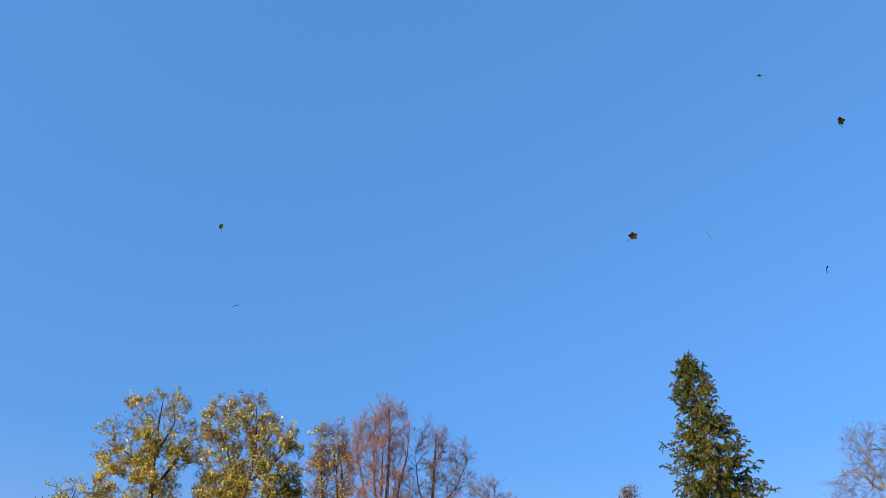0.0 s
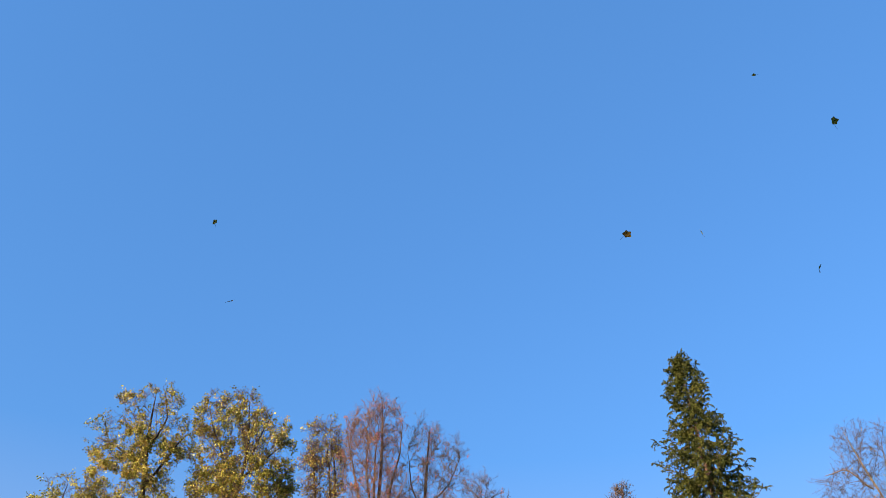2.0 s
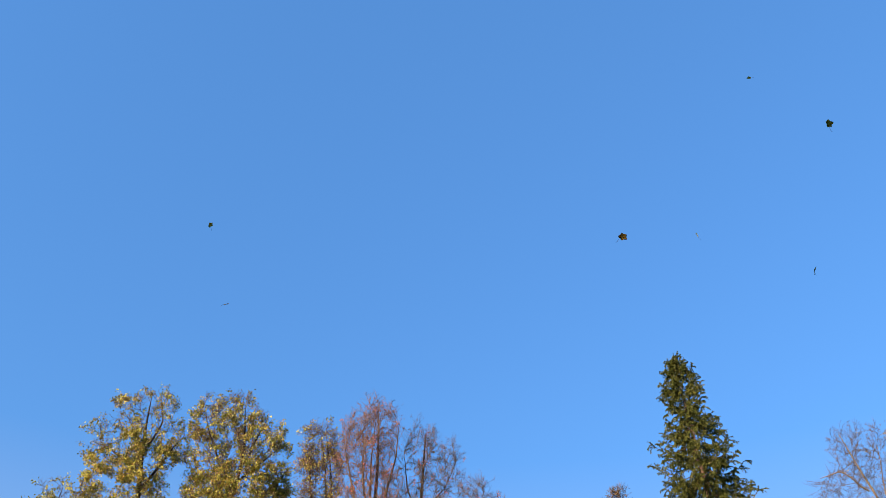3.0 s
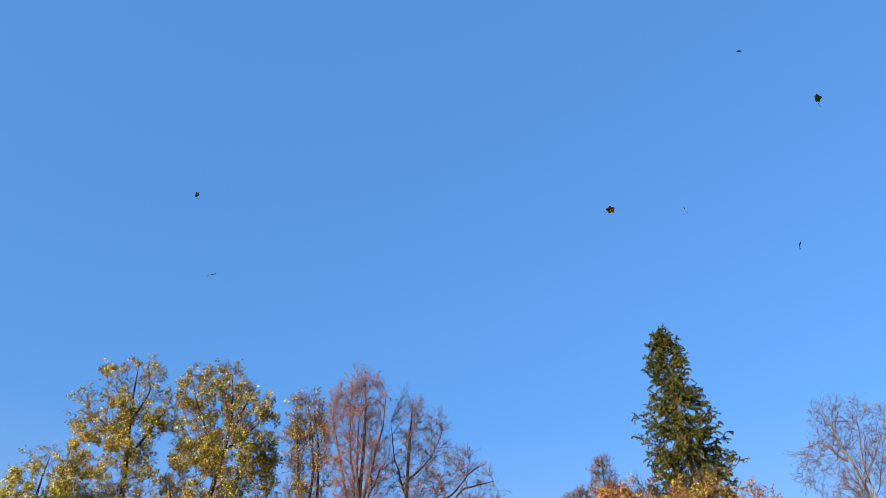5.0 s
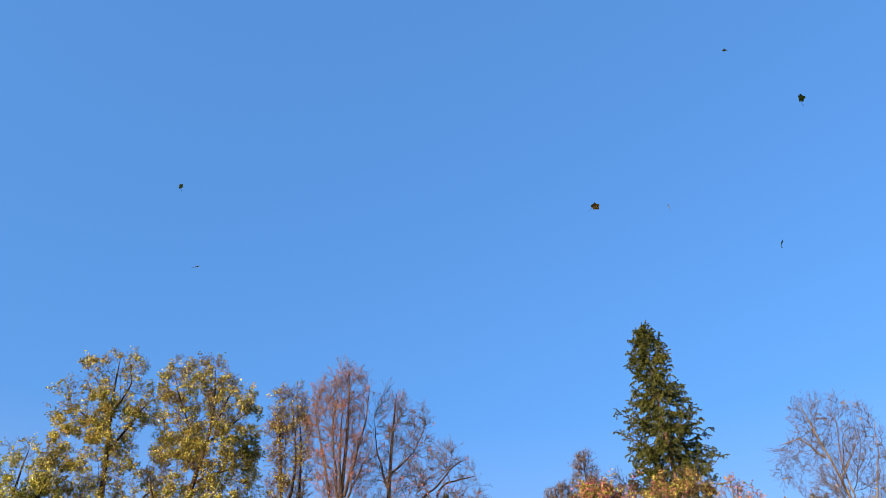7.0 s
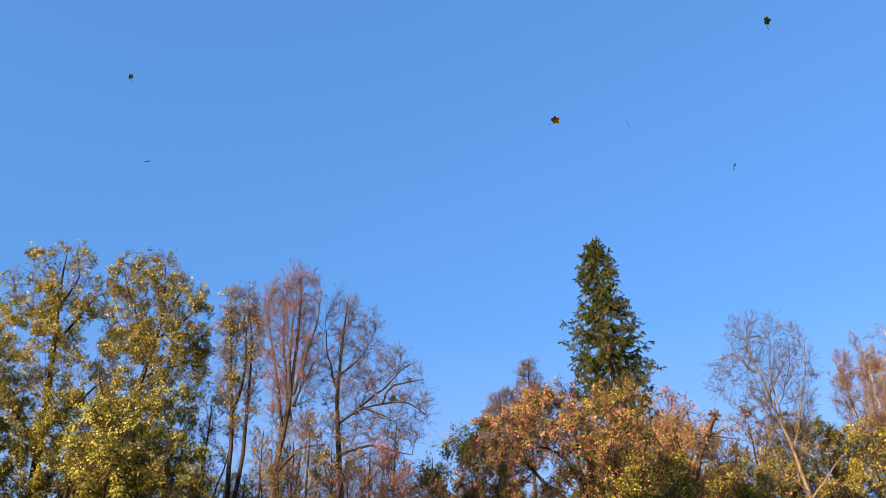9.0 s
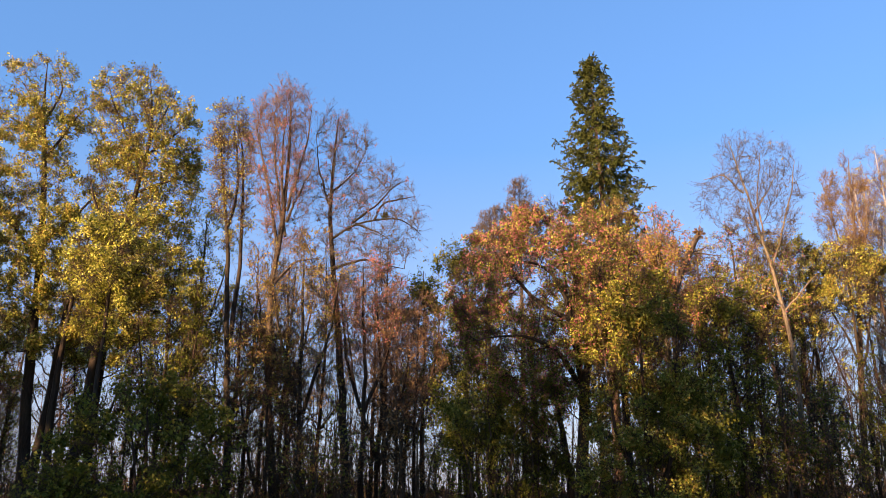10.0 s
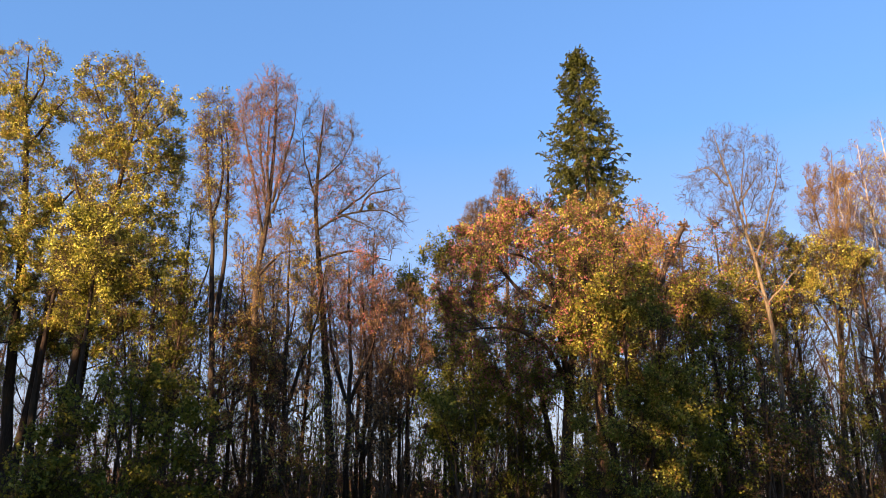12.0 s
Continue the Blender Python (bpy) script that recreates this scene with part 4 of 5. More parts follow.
# ---- the broad autumn maples in front of the spruce ----
grown_tree("maple_tree", "broad maple in red, orange and olive leaf with dark arching limbs", (4.1, 26, 0),
           [[(-0.2, 0, 1.6), (0, 0, 4.9), (0.19, 0, 6.0), (0.74, 0, 7.6), (0.95, 0, 10.0)],
            [(0.05, 0, 5.2), (-0.24, -0.5, 7.2), (-0.63, -0.9, 8.5), (-1.33, -1.2, 9.1), (-2.3, -1.4, 9.0)], [(0, 0, 5.0), (-0.76, -0.8, 6.1), (-1.89, -1.4, 6.6), (-3.22, -1.7, 6.4)],
            [(0.2, 0, 6.0), (-0.11, 0.4, 7.9), (-0.3, 0.5, 10.6)], [(0.55, 0, 7.1), (1.66, -0.3, 8.3), (1.96, -0.4, 9.9)], [(-0.24, -0.5, 7.2), (-1.27, 0.1, 7.9), (-2.79, 0.4, 10.0)]],
           0.24, [(4.6, -3.2, 1.2), (5.4, -3.8, 1.5), (6.2, -4.25, 1.9), (7.2, -4.5, 2.15), (7.9, -4.5, 2.4), (9.0, -4.35, 2.45), (9.8, -4.0, 2.3), (10.4, -3.4, 1.9), (11.0, -2.4, 1.1), (11.6, -1.2, 0.1)], 33,
           targets=1500, n3=4200, n4=14000, rise=0.45, fork_radius=0.75, leaves=60000, leaf_size=0.072, bunch=10, leaf_mats=[L_GREEN, L_GREEN, L_OLIVE, L_OLIVE, L_YELLOW, L_RED, L_RED, L_RED], lean=-0.55, tone=4.5,
           twig=TWIG_DARK, thick=1.1, fine=0.8, clump=1.0, gather=0.85, depth=0.7, group=TREES)
grown_tree("maple_tree", "orange and yellow maple at the wood's edge", (6.6, 31.0, 0), [[(0, 0, 4), (-0.1, 0, 8), (-0.2, 0, 12.8)], [(0, 0, 5.5), (0.9, 0.2, 8.5), (1.0, 0.3, 11.5)]], 0.18,
           [(5.5, -1.6, 1.6), (8.7, -2.0, 1.8), (10.4, -2.1, 1.9), (11.6, -2.0, 1.8), (12.6, -1.85, 1.4), (13.3, -1.6, 0.9), (13.7, -1.2, -0.2)], 34,
           targets=800, n3=2400, n4=8500, rise=0.8, leaves=26000, leaf_size=0.075, bunch=10, leaf_mats=[L_OLIVE, L_YELLOW, L_ORANGE, L_RUSSET, L_RUSSET], tone=1.0, twig=TWIG_DARK, fine=0.8, gather=0.85, clump=1.0, group=TREES)
tree("maple_tree", "thin orange and pink-tipped maple", (7.85, 29, 0),
     [(0, 0, 5), (0, 0, 9), (-0.1, 0, 12.3)], 0.15,
     [(6.2, 1.5), (9, 2.1), (11, 1.5), (12.5, 0.4)], 35, limbs=28, n2=260, n3=1500, n4=4800, leaves=15000, leaf_size=0.08, leaf_mats=[L_OLIVE, L_ORANGE, L_ORANGE, L_RED], tone=2.0, thin_top=0.4, rise=1.2, twig=TWIG_RED, bark=BARK_PALE, group=TREES)
grown_tree("hornbeam_tree", "hornbeam in thin olive and orange leaf", (12.4, 34, 0), [[(0, 0, 4), (0.1, 0, 8), (0.1, 0, 12.6)], [(0.05, 0, 6), (1.4, 0.2, 9), (2.4, 0.3, 11.4)], [(0.05, 0, 6), (-0.9, 0.2, 9), (-1.6, 0.3, 11)]], 0.15,
           [(7.5, -1.6, 2.0), (9.0, -2.2, 3.0), (10.4, -2.5, 3.3), (12.0, -2.1, 3.0), (13.2, -1.5, 1.9)], 36, targets=800, n3=2300, n4=8000, rise=0.7, leaves=21000, leaf_size=0.08, leaf_mats=[L_GREEN, L_OLIVE, L_OLIVE, L_YELLOW, L_ORANGE, L_RED], tone=2.0, gather=0.9, group=TREES)
grown_tree("hornbeam_tree", "small hornbeam in olive leaf behind the poplar", (15.2, 34.5, 0), [[(0, 0, 4), (0.1, 0, 8), (0, 0, 12.2)], [(0.05, 0, 6), (1.0, 0.2, 9), (1.6, 0.3, 11)], [(0.05, 0, 6), (-0.9, 0.2, 9), (-1.4, 0.3, 11)]], 0.12,
           [(8.4, -1.4, 1.4), (9.6, -1.9, 2.0), (11.2, -2.0, 2.1), (12.4, -1.6, 1.5), (13.0, -0.8, 0.5)], 46, targets=520, n3=1500, n4=5200, rise=0.7, leaves=12500, leaf_size=0.08, bunch=8, leaf_mats=[L_GREEN, L_OLIVE, L_OLIVE, L_YELLOW, L_ORANGE], tone=1.5, gather=0.9, clump=0.9, group=TREES)
grown_tree("poplar_tree", "pale-barked leaning poplar with a bare grey crown", (13.6, 32, 0),
           [[(-0.14, 0, 1.7), (0.15, 0, 5.2), (0.16, 0, 7.5), (0.02, 0, 8.9), (-0.21, 0, 10.9), (-0.47, 0, 12.4), (-1.01, 0, 14.3), (-1.22, 0, 15.9), (-1.39, 0, 16.8)],
            [(-0.45, 0, 12.2), (-0.35, 0.2, 14.0), (0, 0.2, 16.2)], [(-0.2, 0, 10.9), (0.95, -0.2, 14.0), (1.31, -0.2, 15.7)], [(-1.01, 0, 14.3), (-1.93, -0.3, 15.1), (-2.8, -0.3, 14.8)],
            [(-0.7, 0, 13.2), (0.26, 0.3, 14.5), (0.85, 0.4, 15.5)], [(0, 0, 8.9), (0.92, -0.4, 9.9), (1.34, -0.5, 10.4)], [(0, 0, 9.0), (-0.56, -0.4, 9.6), (-1.06, -0.5, 9.4)]],
           0.115, [(10.8, -0.8, 0.6), (11.4, -1.1, 0.7), (12.4, -1.7, 0.95), (13.2, -2.7, 1.3), (14.0, -3.1, 1.5), (14.7, -2.85, 1.58), (15.3, -2.15, 1.5), (16.2, -1.95, 1.1), (16.7, -1.9, 0.5), (17.1, -1.5, -1.1)], 37,
           targets=560, n3=1500, n4=7500, l3=0.75, rise=0.8, lift=0.25, bark=BARK_PALE, twig=TWIG_GREY, fork_radius=0.5, leaves=700, leaf_size=0.07, leaf_mats=[L_ORANGE], leaf_high=13, fine=0.72, thick=0.95, group=TREES)
grown_tree("beech_tree", "tree with tufts of orange-brown leaves", (19.5, 37, 0),
           [[(-1.1, 0, 1.7), (-0.85, 0, 5.2), (-0.34, 0, 9.5), (0.1, 0, 12.6), (0.6, 0, 18.1)], [(0.1, 0, 10.5), (-0.4, 0, 13.5), (-0.8, 0, 16.9)], [(0.15, 0, 12.5), (0.9, -0.2, 14.8), (1.0, -0.2, 17.2)]],
           0.17, [(10.5, -1.3, 1.1), (12.9, -1.65, 1.2), (14.7, -1.7, 1.45), (16.3, -1.45, 1.4), (17.5, -0.8, 1.3), (18.5, 0.1, 1.15)], 38,
           targets=460, n3=1800, n4=6500, rise=1.3, lift=0.4, bark=BARK_PALE, twig=TWIG_RED, leaves=9500, leaf_size=0.06, leaf_mats=[L_RUSSET, L_RUSSET, L_ORANGE], gather=0.4,
           tufts=[((-0.74, 0, 16.3), 0.75), ((0.9, 0, 16.5), 0.6), ((-0.1, 0, 14.3), 0.8), ((0.15, 0, 13.3), 0.7)], fine=0.8, group=TREES)
for k, (bx, by, h, sd) in enumerate([(22.7, 42, 20.0, 40), (24.7, 42.5, 21.4, 41), (26.7, 43, 22.8, 42)]):
    tree("birch_tree", "white-stemmed birch with a thin coppery crown", (bx, by, 0),
         [(0, 0, 6), (0.1, 0, 12), (0.2 - 0.2 * k, 0, h - 0.3)], 0.15,
         [(h - 11, 1.6), (h - 7, 2.3), (h - 3.5, 1.7), (h, 0.3)], sd, limbs=26, bark=BARK_BIRCH, twig=TWIG_RED, n2=320, n3=2000, n4=6200, leaves=3600, leaf_size=0.08, leaf_mats=[L_RUSSET, L_ORANGE, L_GOLD], droop=0.1, rise=1.4, fine=0.8, group=TREES,
         forks=[[(0.05, 0, h * 0.45), (0.8, 0, h * 0.65), (1.2, 0, h - 3)]], fork_radius=0.7)
grown_tree("hazel_tree", "small yellow-leaved tree beside the poplar", (17.7, 34.5, 0), [[(0, 0, 4), (0.1, 0, 8), (0, 0, 12)], [(0.05, 0, 7), (-1.0, 0, 9.6), (-1.6, 0, 11.4)], [(0.05, 0, 7), (1.0, 0, 9.8), (1.9, 0, 11.5)]], 0.11,
           [(9.4, -1.4, 1.0), (10.8, -1.9, 1.4), (11.6, -2.0, 2.3), (12.6, -1.6, 1.2)], 43, targets=420, n3=1300, n4=4600, rise=0.7, leaves=10000, leaf_size=0.09, leaf_mats=[L_OLIVE, L_OLIVE, L_YELLOW, L_ORANGE], gather=0.9, clump=0.8, group=TREES)

# ---- undergrowth ----
for nm, lb, b, h, w, sd, nl, mats, ls in [
    ("hazel_shrub", "low green thicket at the foot of the lindens", (-12.9, 25.4, 0), 2.6, 1.2, 53, 3200, [L_GREEN, L_OLIVE], 0.12),
    ("elder_shrub", "thin brown shrub with few withered leaves", (-4.6, 27.8, 0), 5.0, 1.9, 55, 2200, [L_RUSSET, L_OLIVE], 0.11),
    ("elder_shrub", "thin reddish shrub with hanging bare twigs", (-1.7, 28.6, 0), 7.0, 1.7, 56, 2400, [L_RUSSET], 0.11),
    ("privet_shrub", "olive green thicket under the maple", (0.9, 26.6, 0), 6.6, 1.9, 57, 12000, [L_OLIVE, L_GREEN], 0.1),
    ("privet_shrub", "low dark thicket beside the maple trunk", (2.4, 27.2, 0), 5.6, 1.7, 58, 8000, [L_GREEN, L_OLIVE], 0.1),
    ("privet_shrub", "tall dark green thicket at the wood's edge", (7.3, 26, 0), 6.6, 1.9, 60, 13000, [L_GREEN, L_OLIVE], 0.105),
    ("elder_shrub", "dark half-bare shrub by the poplar", (11.5, 29, 0), 6.8, 1.5, 62, 3600, [L_GREEN, L_RUSSET], 0.11),
    ("elder_shrub", "dark half-bare shrub by the birches", (20.0, 33, 0), 7.0, 2.4, 64, 3000, [L_GREEN], 0.11),
    ("elder_shrub", "dark half-bare shrub by the birches", (16.2, 32, 0), 7.0, 2.2, 63, 3000, [L_GREEN, L_OLIVE], 0.11),
    ("elder_shrub", "brown twiggy shrub with olive leaves in shade", (13.8, 30.5, 0), 5.4, 2.0, 68, 2600, [L_GREEN, L_RUSSET], 0.1),
    ("elder_shrub", "brown twiggy shrub with olive leaves in shade", (22.5, 34.5, 0), 7.0, 2.4, 70, 1600, [L_GREEN, L_OLIVE], 0.1),
    ("hazel_shrub", "low green shrub at the end of the row", (-21.0, 29, 0), 4.0, 1.8, 65, 3800, [L_GREEN, L_OLIVE], 0.12),
]:
    shrub(nm, lb, b, h, w, sd, nl, mats, ls)

for nm, lb, b, stems, out, sd, rise, lf, ls, mats in [
    ("hazel_shrub", "broad green hazel thicket with layered leafy sprays", (-10.4, 26.5, 0), [[(0, 0, 1), (0.1, 0, 2.5), (0, 0, 4.8)], [(0, 0, 0.3), (-1.2, -0.3, 2), (-2.4, -0.4, 3.6)], [(0, 0, 0.3), (1.2, 0.2, 2.2), (2.4, 0.3, 4)], [(0, 0, 0.3), (-0.5, 0.6, 2.5), (-1.0, 0.8, 4.6)]],
     [(0.3, -2.4, 2.6), (1.4, -2.9, 3.3), (2.2, -3.1, 3.3), (3.4, -3.2, 3.2), (4.6, -2.9, 2.7), (5.5, -1.6, 1.2)], 311, 0.25, 15000, 0.125, [L_GREEN, L_GREEN, L_OLIVE]),
    ("hazel_shrub", "tall olive-leaved hazel between the lindens", (-11.2, 29.6, 0), [[(0, 0, 3), (0.1, 0, 6), (0, 0, 10.2)], [(0, 0, 1), (-0.8, 0, 5), (-1.4, 0, 8.8)], [(0, 0, 1), (0.8, 0.2, 5), (1.1, 0.2, 8.6)]],
     [(4.0, -1.5, 1.8), (5.3, -1.7, 2.0), (7.0, -2.0, 1.9), (8.8, -2.1, 1.6), (10.0, -2.05, 1.4), (10.9, -1.6, 0.9)], 312, 0.5, 12000, 0.1, [L_GREEN, L_GREEN, L_OLIVE, L_OLIVE]),
    ("elder_shrub", "brown twiggy shrub with withered leaves", (-6.9, 28.6, 0), [[(0, 0, 2), (0, 0, 4), (-0.2, 0, 7.2)], [(0, 0, 0.6), (-0.8, 0, 4), (-1.2, 0, 6.4)], [(0, 0, 0.6), (0.7, 0, 3.4), (1.2, 0, 5.6)]],
     [(1.0, -1.2, 1.4), (3.6, -1.5, 1.6), (5.2, -1.6, 1.4), (6.9, -1.65, 1.0), (7.8, -1.3, 0.3)], 313, 0.6, 6500, 0.085, [L_RUSSET, L_RUSSET, L_OLIVE]),
    ("ivy_shrub", "upright olive green ivy-clad shrub beside the maple", (5.75, 24.4, 0), [[(0, 0, 2), (0, 0, 5), (0.1, 0, 8.2)], [(0, 0, 0.5), (-1.0, -0.2, 3.5), (-1.2, -0.2, 6.4)], [(0, 0, 0.5), (1.0, 0.1, 3.5), (1.2, 0.1, 6.6)]],
     [(0.2, -1.9, 1.5), (2.0, -2.2, 1.65), (3.3, -2.25, 1.7), (5.2, -2.1, 1.75), (6.8, -1.8, 1.6), (7.9, -1.2, 1.35), (8.6, -0.5, 0.8)], 314, 0.35, 38000, 0.085, [L_OLIVE, L_GREEN, L_OLIVE, L_YELLOW, L_ORANGE]),
    ("privet_shrub", "tall dark green thicket at the wood's edge", (9.6, 27.5, 0), [[(0, 0, 2), (0, 0, 5), (0.1, 0, 8.6)], [(0, 0, 0.5), (-0.9, -0.2, 3.5), (-1.1, -0.2, 6.8)], [(0, 0, 0.5), (0.9, 0.1, 3.5), (1.0, 0.1, 6.8)]],
     [(0.4, -1.6, 1.0), (1.6, -1.8, 1.1), (3.5, -1.7, 1.3), (5.9, -1.5, 1.35), (7.9, -1.6, 1.35), (9.0, -1.4, 0.8)], 315, 0.4, 13000, 0.095, [L_GREEN, L_GREEN, L_OLIVE]),
]:
    grown_tree(nm, lb, b, stems, 0.07, out, sd, targets=640, n3=1900, n4=6000, rise=rise, kill=0.36, bark=BARK_DARK, twig=TWIG_DARK, leaves=lf, leaf_size=ls, leaf_mats=mats, bunch=9, tone=1.2, gather=0.75, clump=0.8,
               fork_radius=0.9, depth=0.75, droop=0.15, category="shrub", group="undergrowth shrubs")

# ---- the broken stem ----
rng0 = np.random.default_rng(71)
snag = tagged(new("dead_snag"), "brown broken dead stem with a jagged top", "tree")
snag.location = (7.85, 28.3, 0)
SP = spline([(0, 0, -0.15), (0.05, 0, 5), (0.3, 0, 9.3), (1.4, 0, 11.2)], 14, rng0, 0.03)
v, f = tubes(SP[None], np.r_[np.linspace(0.17, 0.11, 12), 0.15, 0.08][None], 8)
link_mesh("trunk", v, f, [BARK_MID], snag)
for dx, dz in ((0.9, 0.35), (-0.7, 0.5), (1.3, -0.1)):
    LP = spline([SP[12], SP[12] + np.array([dx * 0.5, 0.1, dz * 0.3]), SP[12] + np.array([dx, 0.1, dz])], 6, rng0, 0.03)
    v, f = tubes(LP[None], np.linspace(0.04, 0.012, 6)[None], 5)
    link_mesh("limb", v, f, [BARK_MID], snag)

KP = np.zeros((60, 3, 3))
way = unit(rng0.normal(0, 1, (60, 3)))
KP[:, 0], KP[:, 1], KP[:, 2] = SP[13], SP[13] + way * 0.14, SP[13] + way * 0.26
v, f = tubes(KP, np.full((60, 3), 0.008), 4)
link_mesh("branching", v, f, [TWIG_DARK], snag, "dark tuft of shoots on the broken end")
v, f = leaf_quads(points_on(KP, 260, rng0), rng0, 0.06)
link_mesh("foliage", v, f, [L_RUSSET], snag, smooth=False)

# ---- a mistletoe ball on the long limb ----
rng0 = np.random.default_rng(72)
ball = tagged(new("mistletoe"), "small dark green mistletoe ball on a bare limb", "mistletoe")
ball.location = (-3.0, 30.8, 12.95)
BP = np.zeros((70, 3, 3))
way = unit(rng0.normal(0, 1, (70, 3)))
BP[:, 1], BP[:, 2] = way * 0.1, way * 0.19 + rng0.normal(0, 0.02, (70, 3))
v, f = tubes(BP, np.full((70, 3), 0.006), 4)
link_mesh("branching", v, f, [TWIG_DARK], ball)
v, f = leaf_quads(points_on(BP, 420, rng0), rng0, 0.05)
link_mesh("foliage", v, f, [L_GREEN], ball, smooth=False)

# ---- thin trees deeper in the wood ----
variants = []
for k in range(5):
    h = 9.5 + 1.3 * k
    variants.append(tree("thin_tree", "thin dark bare tree deeper in the wood", (-30 + 13 * k, 47 + 2 * (k % 3), 0),
                         [(0.1, 0, h * 0.3), (0.3 * (k - 2), 0.2, h * 0.7), (0.25 * (k - 2), 0, h)], 0.075 + 0.02 * (k % 3),
                         [(h * 0.35, 1.0), (h * 0.6, 1.6), (h, 0.4)], 80 + k, limbs=12, n2=70, n3=260, n4=620, bark=BARK_DARK, twig=TWIG_DARK,
                         leaves=500 * (k % 2), leaf_mats=[L_RUSSET], rise=1.4, group="thin trees in the wood"))
rng0 = np.random.default_rng(5)
for k in range(40):
    x = -34 + 72 * ((k * 0.6180339) % 1)
    y = 35.5 + 24 * ((k * 0.7548777) % 1)
    s = rng0.uniform(0.75, 1.1)
    t = copy_thing(variants[k % 5], pose(x, y, -0.03, 0, 0, rng0.uniform(0, 360)))
    t.scale = (s, s, s)


# ---- thicket filling the depth of the wood ----
def thicket():
    rng = np.random.default_rng(17)
    root = tagged(new("thicket"), "tangled bare thicket of thin dark stems in the depth of the wood", "thicket", kind="stuff")
    n = 1600
    x = rng.uniform(-42, 48, n)
    y = rng.uniform(35, 66, n)
    h = rng.uniform(2.5, 10.0, n) * (0.8 + 0.2 * np.sin(x * 0.7))
    t = np.linspace(0, 1, 5)
    P = np.zeros((n, 5, 3))
    P[:, :, 0] = x[:, None] + rng.normal(0, 0.6, (n, 1)) * t + rng.normal(0, 0.07, (n, 5))
    P[:, :, 1] = y[:, None] + rng.normal(0, 0.5, (n, 1)) * t
    P[:, :, 2] = h[:, None] * t - 0.1
    R = (0.012 + 0.0035 * h)[:, None] * np.linspace(1, 0.3, 5)
    P2, R2 = rods_from((P, R), 12000, rng, 0.15, 1.0, 1.5, 0.8, 0.4, 3, 0.008, 0.007)
    P3, R3 = rods_from((P2, R2), 17000, rng, 0.1, 1.0, 0.8, 0.9, 0.2, 2, 0.009, 0.007)
    v, f = joined([thirds(tubes(P, R, 4)), thirds(tubes(P2, R2, 3)), cones(P3, R3)])
    link_mesh("stems", v, f, [TWIG_DARK], root)
    p = points_on(P3, 17000, rng, np.clip(0.4 + Clumps(rng, 2.5)(P3.mean(1)), 0.02, 2) * (P3[:, 0, 2] < 5))
    v, f = leaf_quads(p, rng, 0.16)
    link_mesh("foliage", v, f, [L_GREEN, L_RUSSET], root, slots=np.repeat(rng.integers(0, 2, 17000), 2), smooth=False)


thicket()


def brambles():
    """Arching canes that close the foot of the wood."""
    rng = np.random.default_rng(19)
    root = tagged(new("brambles"), "low tangle of arching brown canes with withered leaves", "thicket", kind="stuff")
    n = 1500
    x, y = rng.uniform(-24, 28, n), rng.uniform(29.5, 37, n)
    h, out, way = rng.uniform(0.9, 3.2, n), rng.uniform(0.5, 2.2, n), rng.uniform(0, 6.28, n)
    t = np.linspace(0, 1, 6)
    P = np.zeros((n, 6, 3))
    P[:, :, 0] = x[:, None] + (np.cos(way) * out)[:, None] * t + rng.normal(0, 0.04, (n, 6))
    P[:, :, 1] = y[:, None] + (np.sin(way) * out)[:, None] * t
    P[:, :, 2] = h[:, None] * np.sin(t * rng.uniform(1.4, 2.6, n)[:, None]) - 0.1 * (1 - t)
    R = np.full((n, 1), 0.013) * np.linspace(1, 0.4, 6)
    P2, R2 = rods_from((P, R), 9000, rng, 0.15, 1.0, 0.7, 1.2, 0.1, 3, 0.01, 0.006)
    v, f = joined([thirds(tubes(P, R, 3)), thirds(tubes(P2, R2, 3))])
    link_mesh("canes", v, f, [TWIG_DARK], root)
    p = points_on(P2, 16000, rng, np.clip(0.4 + Clumps(rng, 2.0)(P2.mean(1)), 0.02, 2))
    v, f = leaf_quads(p, rng, 0.09, bunch=4)
    link_mesh("foliage", v, f, [L_GREEN, L_RUSSET], root, slots=np.repeat(rng.integers(0, 2, 16000), 2), smooth=False)


brambles()


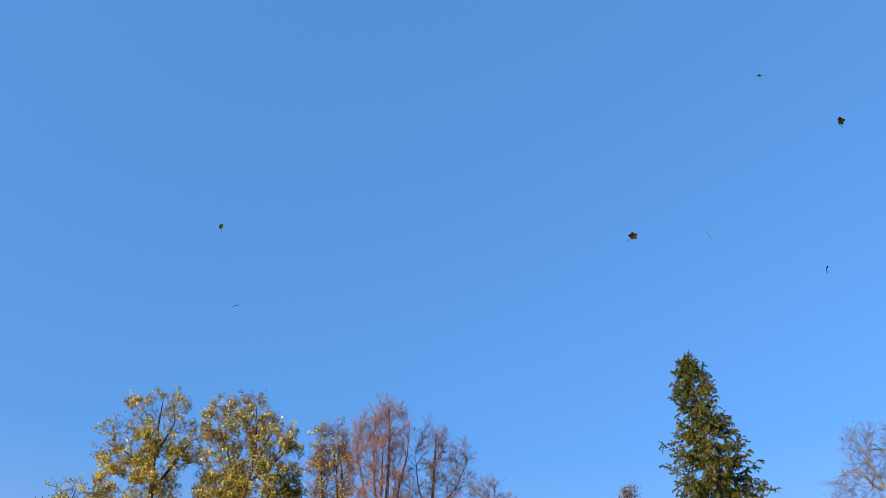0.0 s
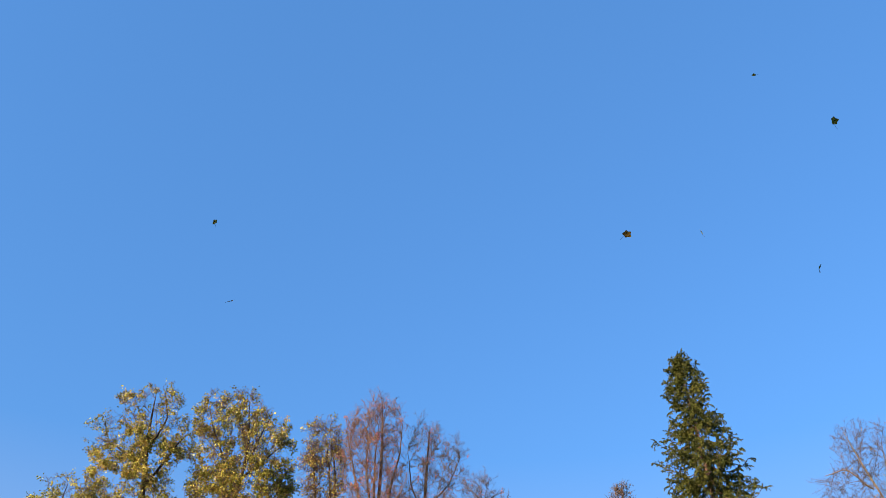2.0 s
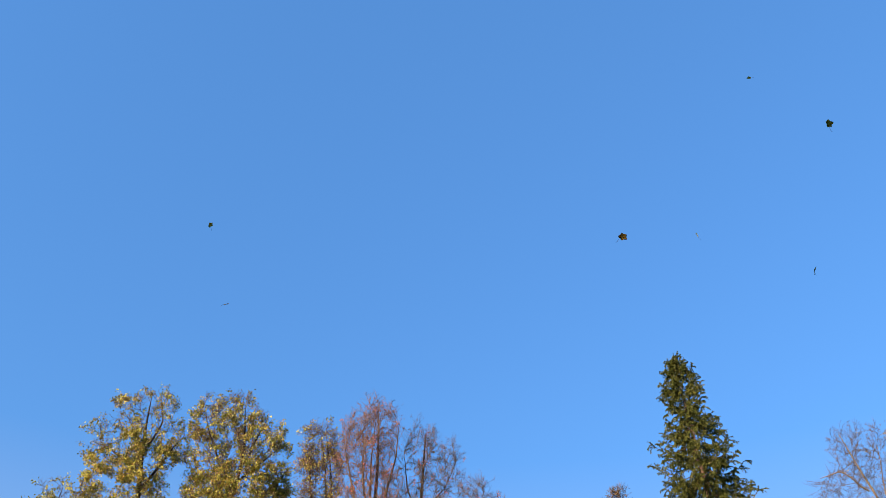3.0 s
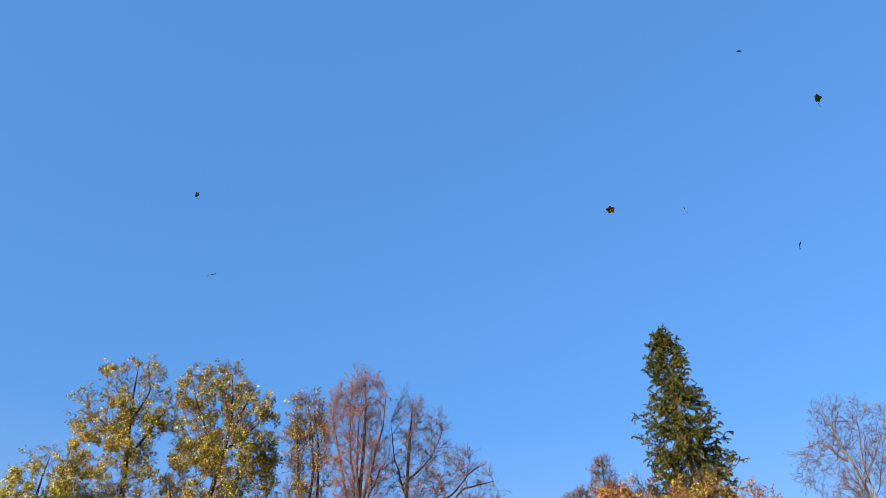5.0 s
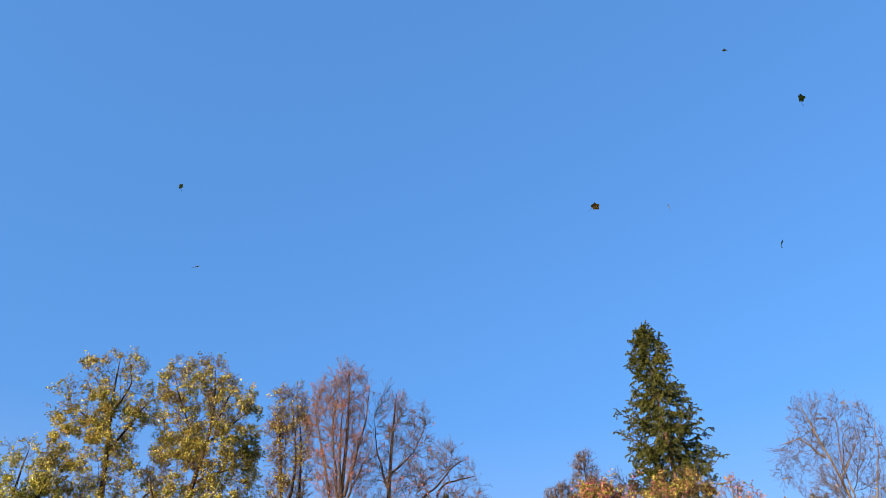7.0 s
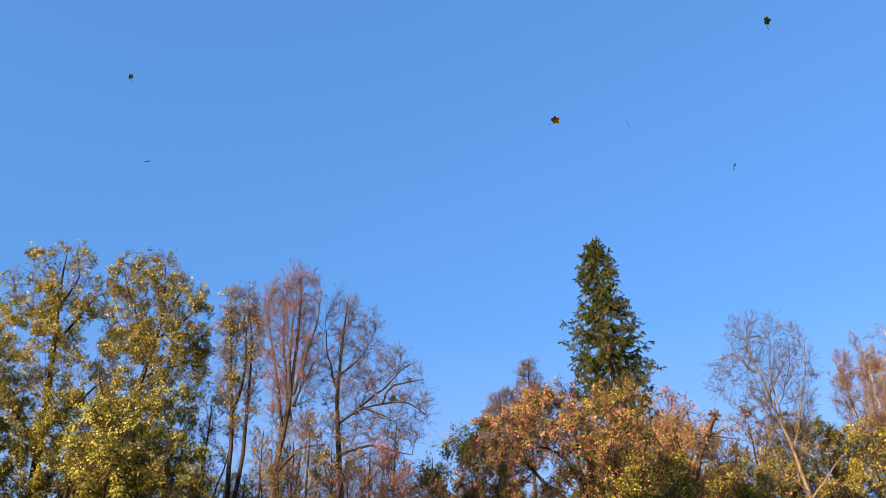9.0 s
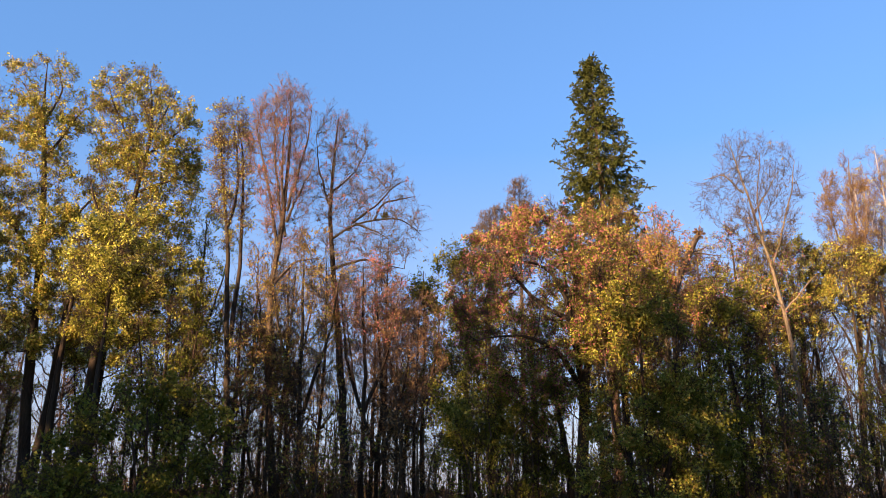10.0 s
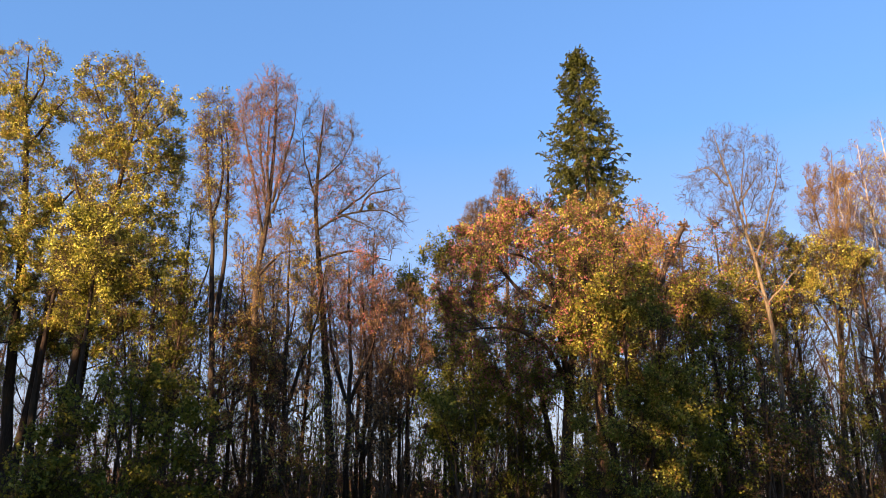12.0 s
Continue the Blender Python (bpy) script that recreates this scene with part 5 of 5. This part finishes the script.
# ---- distant wood, and an unseen wood added behind the viewer as shade caster ----
def wood_belt(name, label, centre, along, length, depth, height, count, blade, mats, seed, ragged=0.25, trunks=14, profile=None):
    rng = np.random.default_rng(seed)
    root = tagged(new(name), label, "woodland", kind="stuff")
    root.location = (*centre, 0)
    a = np.array([*along, 0.0])
    a /= np.linalg.norm(a)
    b = np.array([-a[1], a[0], 0])
    s = rng.uniform(-0.5, 0.5, count) * length
    ph = rng.uniform(0, 6.28, 3)
    top = height * (1 - ragged * (0.5 + 0.25 * np.sin(s * 0.31 + ph[0]) + 0.25 * np.sin(s * 0.83 + ph[1])))
    if profile:
        top = np.interp(s, *zip(*profile)) * (1 + 0.04 * np.sin(s * 0.9 + ph[0]) + 0.04 * np.sin(s * 2.1 + ph[1]))
    zz = top * np.sqrt(rng.uniform(0.0, 1, count)) * rng.uniform(0.9, 1.03, count)
    p = s[:, None] * a + rng.uniform(-0.5, 0.5, (count, 1)) * depth * b + zz[:, None] * np.array([0, 0, 1.0])
    v, f = leaf_quads(p, rng, blade, 0.2, 0.8)
    link_mesh("foliage", v, f, mats, root, smooth=False)
    ss = np.linspace(-0.48, 0.48, trunks) * length + rng.normal(0, 1, trunks)
    P = ss[:, None, None] * a + np.linspace(-0.2, 0.8 * height, 6)[None, :, None] * np.array([0, 0, 1.0])
    v, f = tubes(P, np.tile(np.linspace(0.25, 0.08, 6), (trunks, 1)), 6)
    link_mesh("trunks", v, f, [BARK_DARK], root)
    return root


# added out of view to block the sun; profile sets how high shade reaches
wood_belt("woodland", "unseen leafy wood added behind the viewer to cast the long shade", (-18.0, -21.5), (0.7665, -0.6422), 130, 9, 24.0, 30000, 0.9, [L_OLIVE], 91, trunks=26,
          profile=[(-66, 18), (-38, 18), (-33, 19.4), (-30, 18.0), (-28.6, 17.2), (-26, 17.4), (-23.5, 19.8), (-19, 19.0), (-16, 19.8), (-13.8, 20.5), (-12.6, 19.0), (-11.9, 18.2), (-11.0, 18.8), (-10, 22.0), (-8, 24.4), (-4, 26), (0, 28), (66, 28)])
wood_belt("far_woodland", "low dark leafless thorn scrub at the back of the wood", (0.0, 80.0), (1, 0), 190, 12, 3.4, 18000, 0.5, [TWIG_DARK], 92, ragged=0.6, trunks=60)


# ---- leaves in the air ----
def falling_leaf(place, size, turn, mat):
    bm = bmesh.new()
    pts = []
    for k in range(20):
        a = k / 20 * 2 * math.pi
        r = size * 0.5 * (0.84 + 0.16 * math.cos(5 * a)) * (1 + 0.12 * math.sin(2 * a))
        x, y = r * math.sin(a), r * math.cos(a)
        pts.append(bm.verts.new((x, y, 1.6 / size * x * x * 0.35)))
    mid = bm.verts.new((0, 0, 0))
    for k in range(20):
        bm.faces.new((mid, pts[k], pts[(k + 1) % 20]))
    blade = bpy.data.meshes.new("blade")
    bmesh.ops.solidify(bm, geom=bm.faces[:], thickness=0.0006)
    bm.to_mesh(blade)
    bm.free()
    blade.materials.append(mat)
    root = tagged(new("falling_leaf"), "single yellow-brown autumn leaf falling through the air", "leaf", "falling leaves")
    root.matrix_world = pose(*place, *turn)
    ob = new("blade", blade)
    ob.parent = root
    S = np.array([[0, -size * 0.4, 0], [0.004, -size * 0.65, 0.004], [0.012, -size * 0.95, 0.012]])
    v, f = tubes(S[None], np.full((1, 3), 0.0015), 5)
    link_mesh("stalk", v, f, [TWIG], root)


for k, (place, size) in enumerate([
    ((3.80, 8.43, 11.83), 0.08),
    ((2.74, 4.97, 6.89), 0.09),
    ((0.91, 5.75, 6.47), 0.085),
    ((2.33, 8.47, 8.68), 0.09),
    ((2.65, 6.15, 6.17), 0.10),
    ((-3.86, 7.56, 7.51), 0.09),
    ((-3.96, 6.86, 8.25), 0.09),
]):
    falling_leaf(place, size, (130 + (37 * k) % 110 - 55, (53 * k) % 120 - 60, 25 * k), (L_GOLD, L_YELLOW, L_ORANGE)[k % 3])
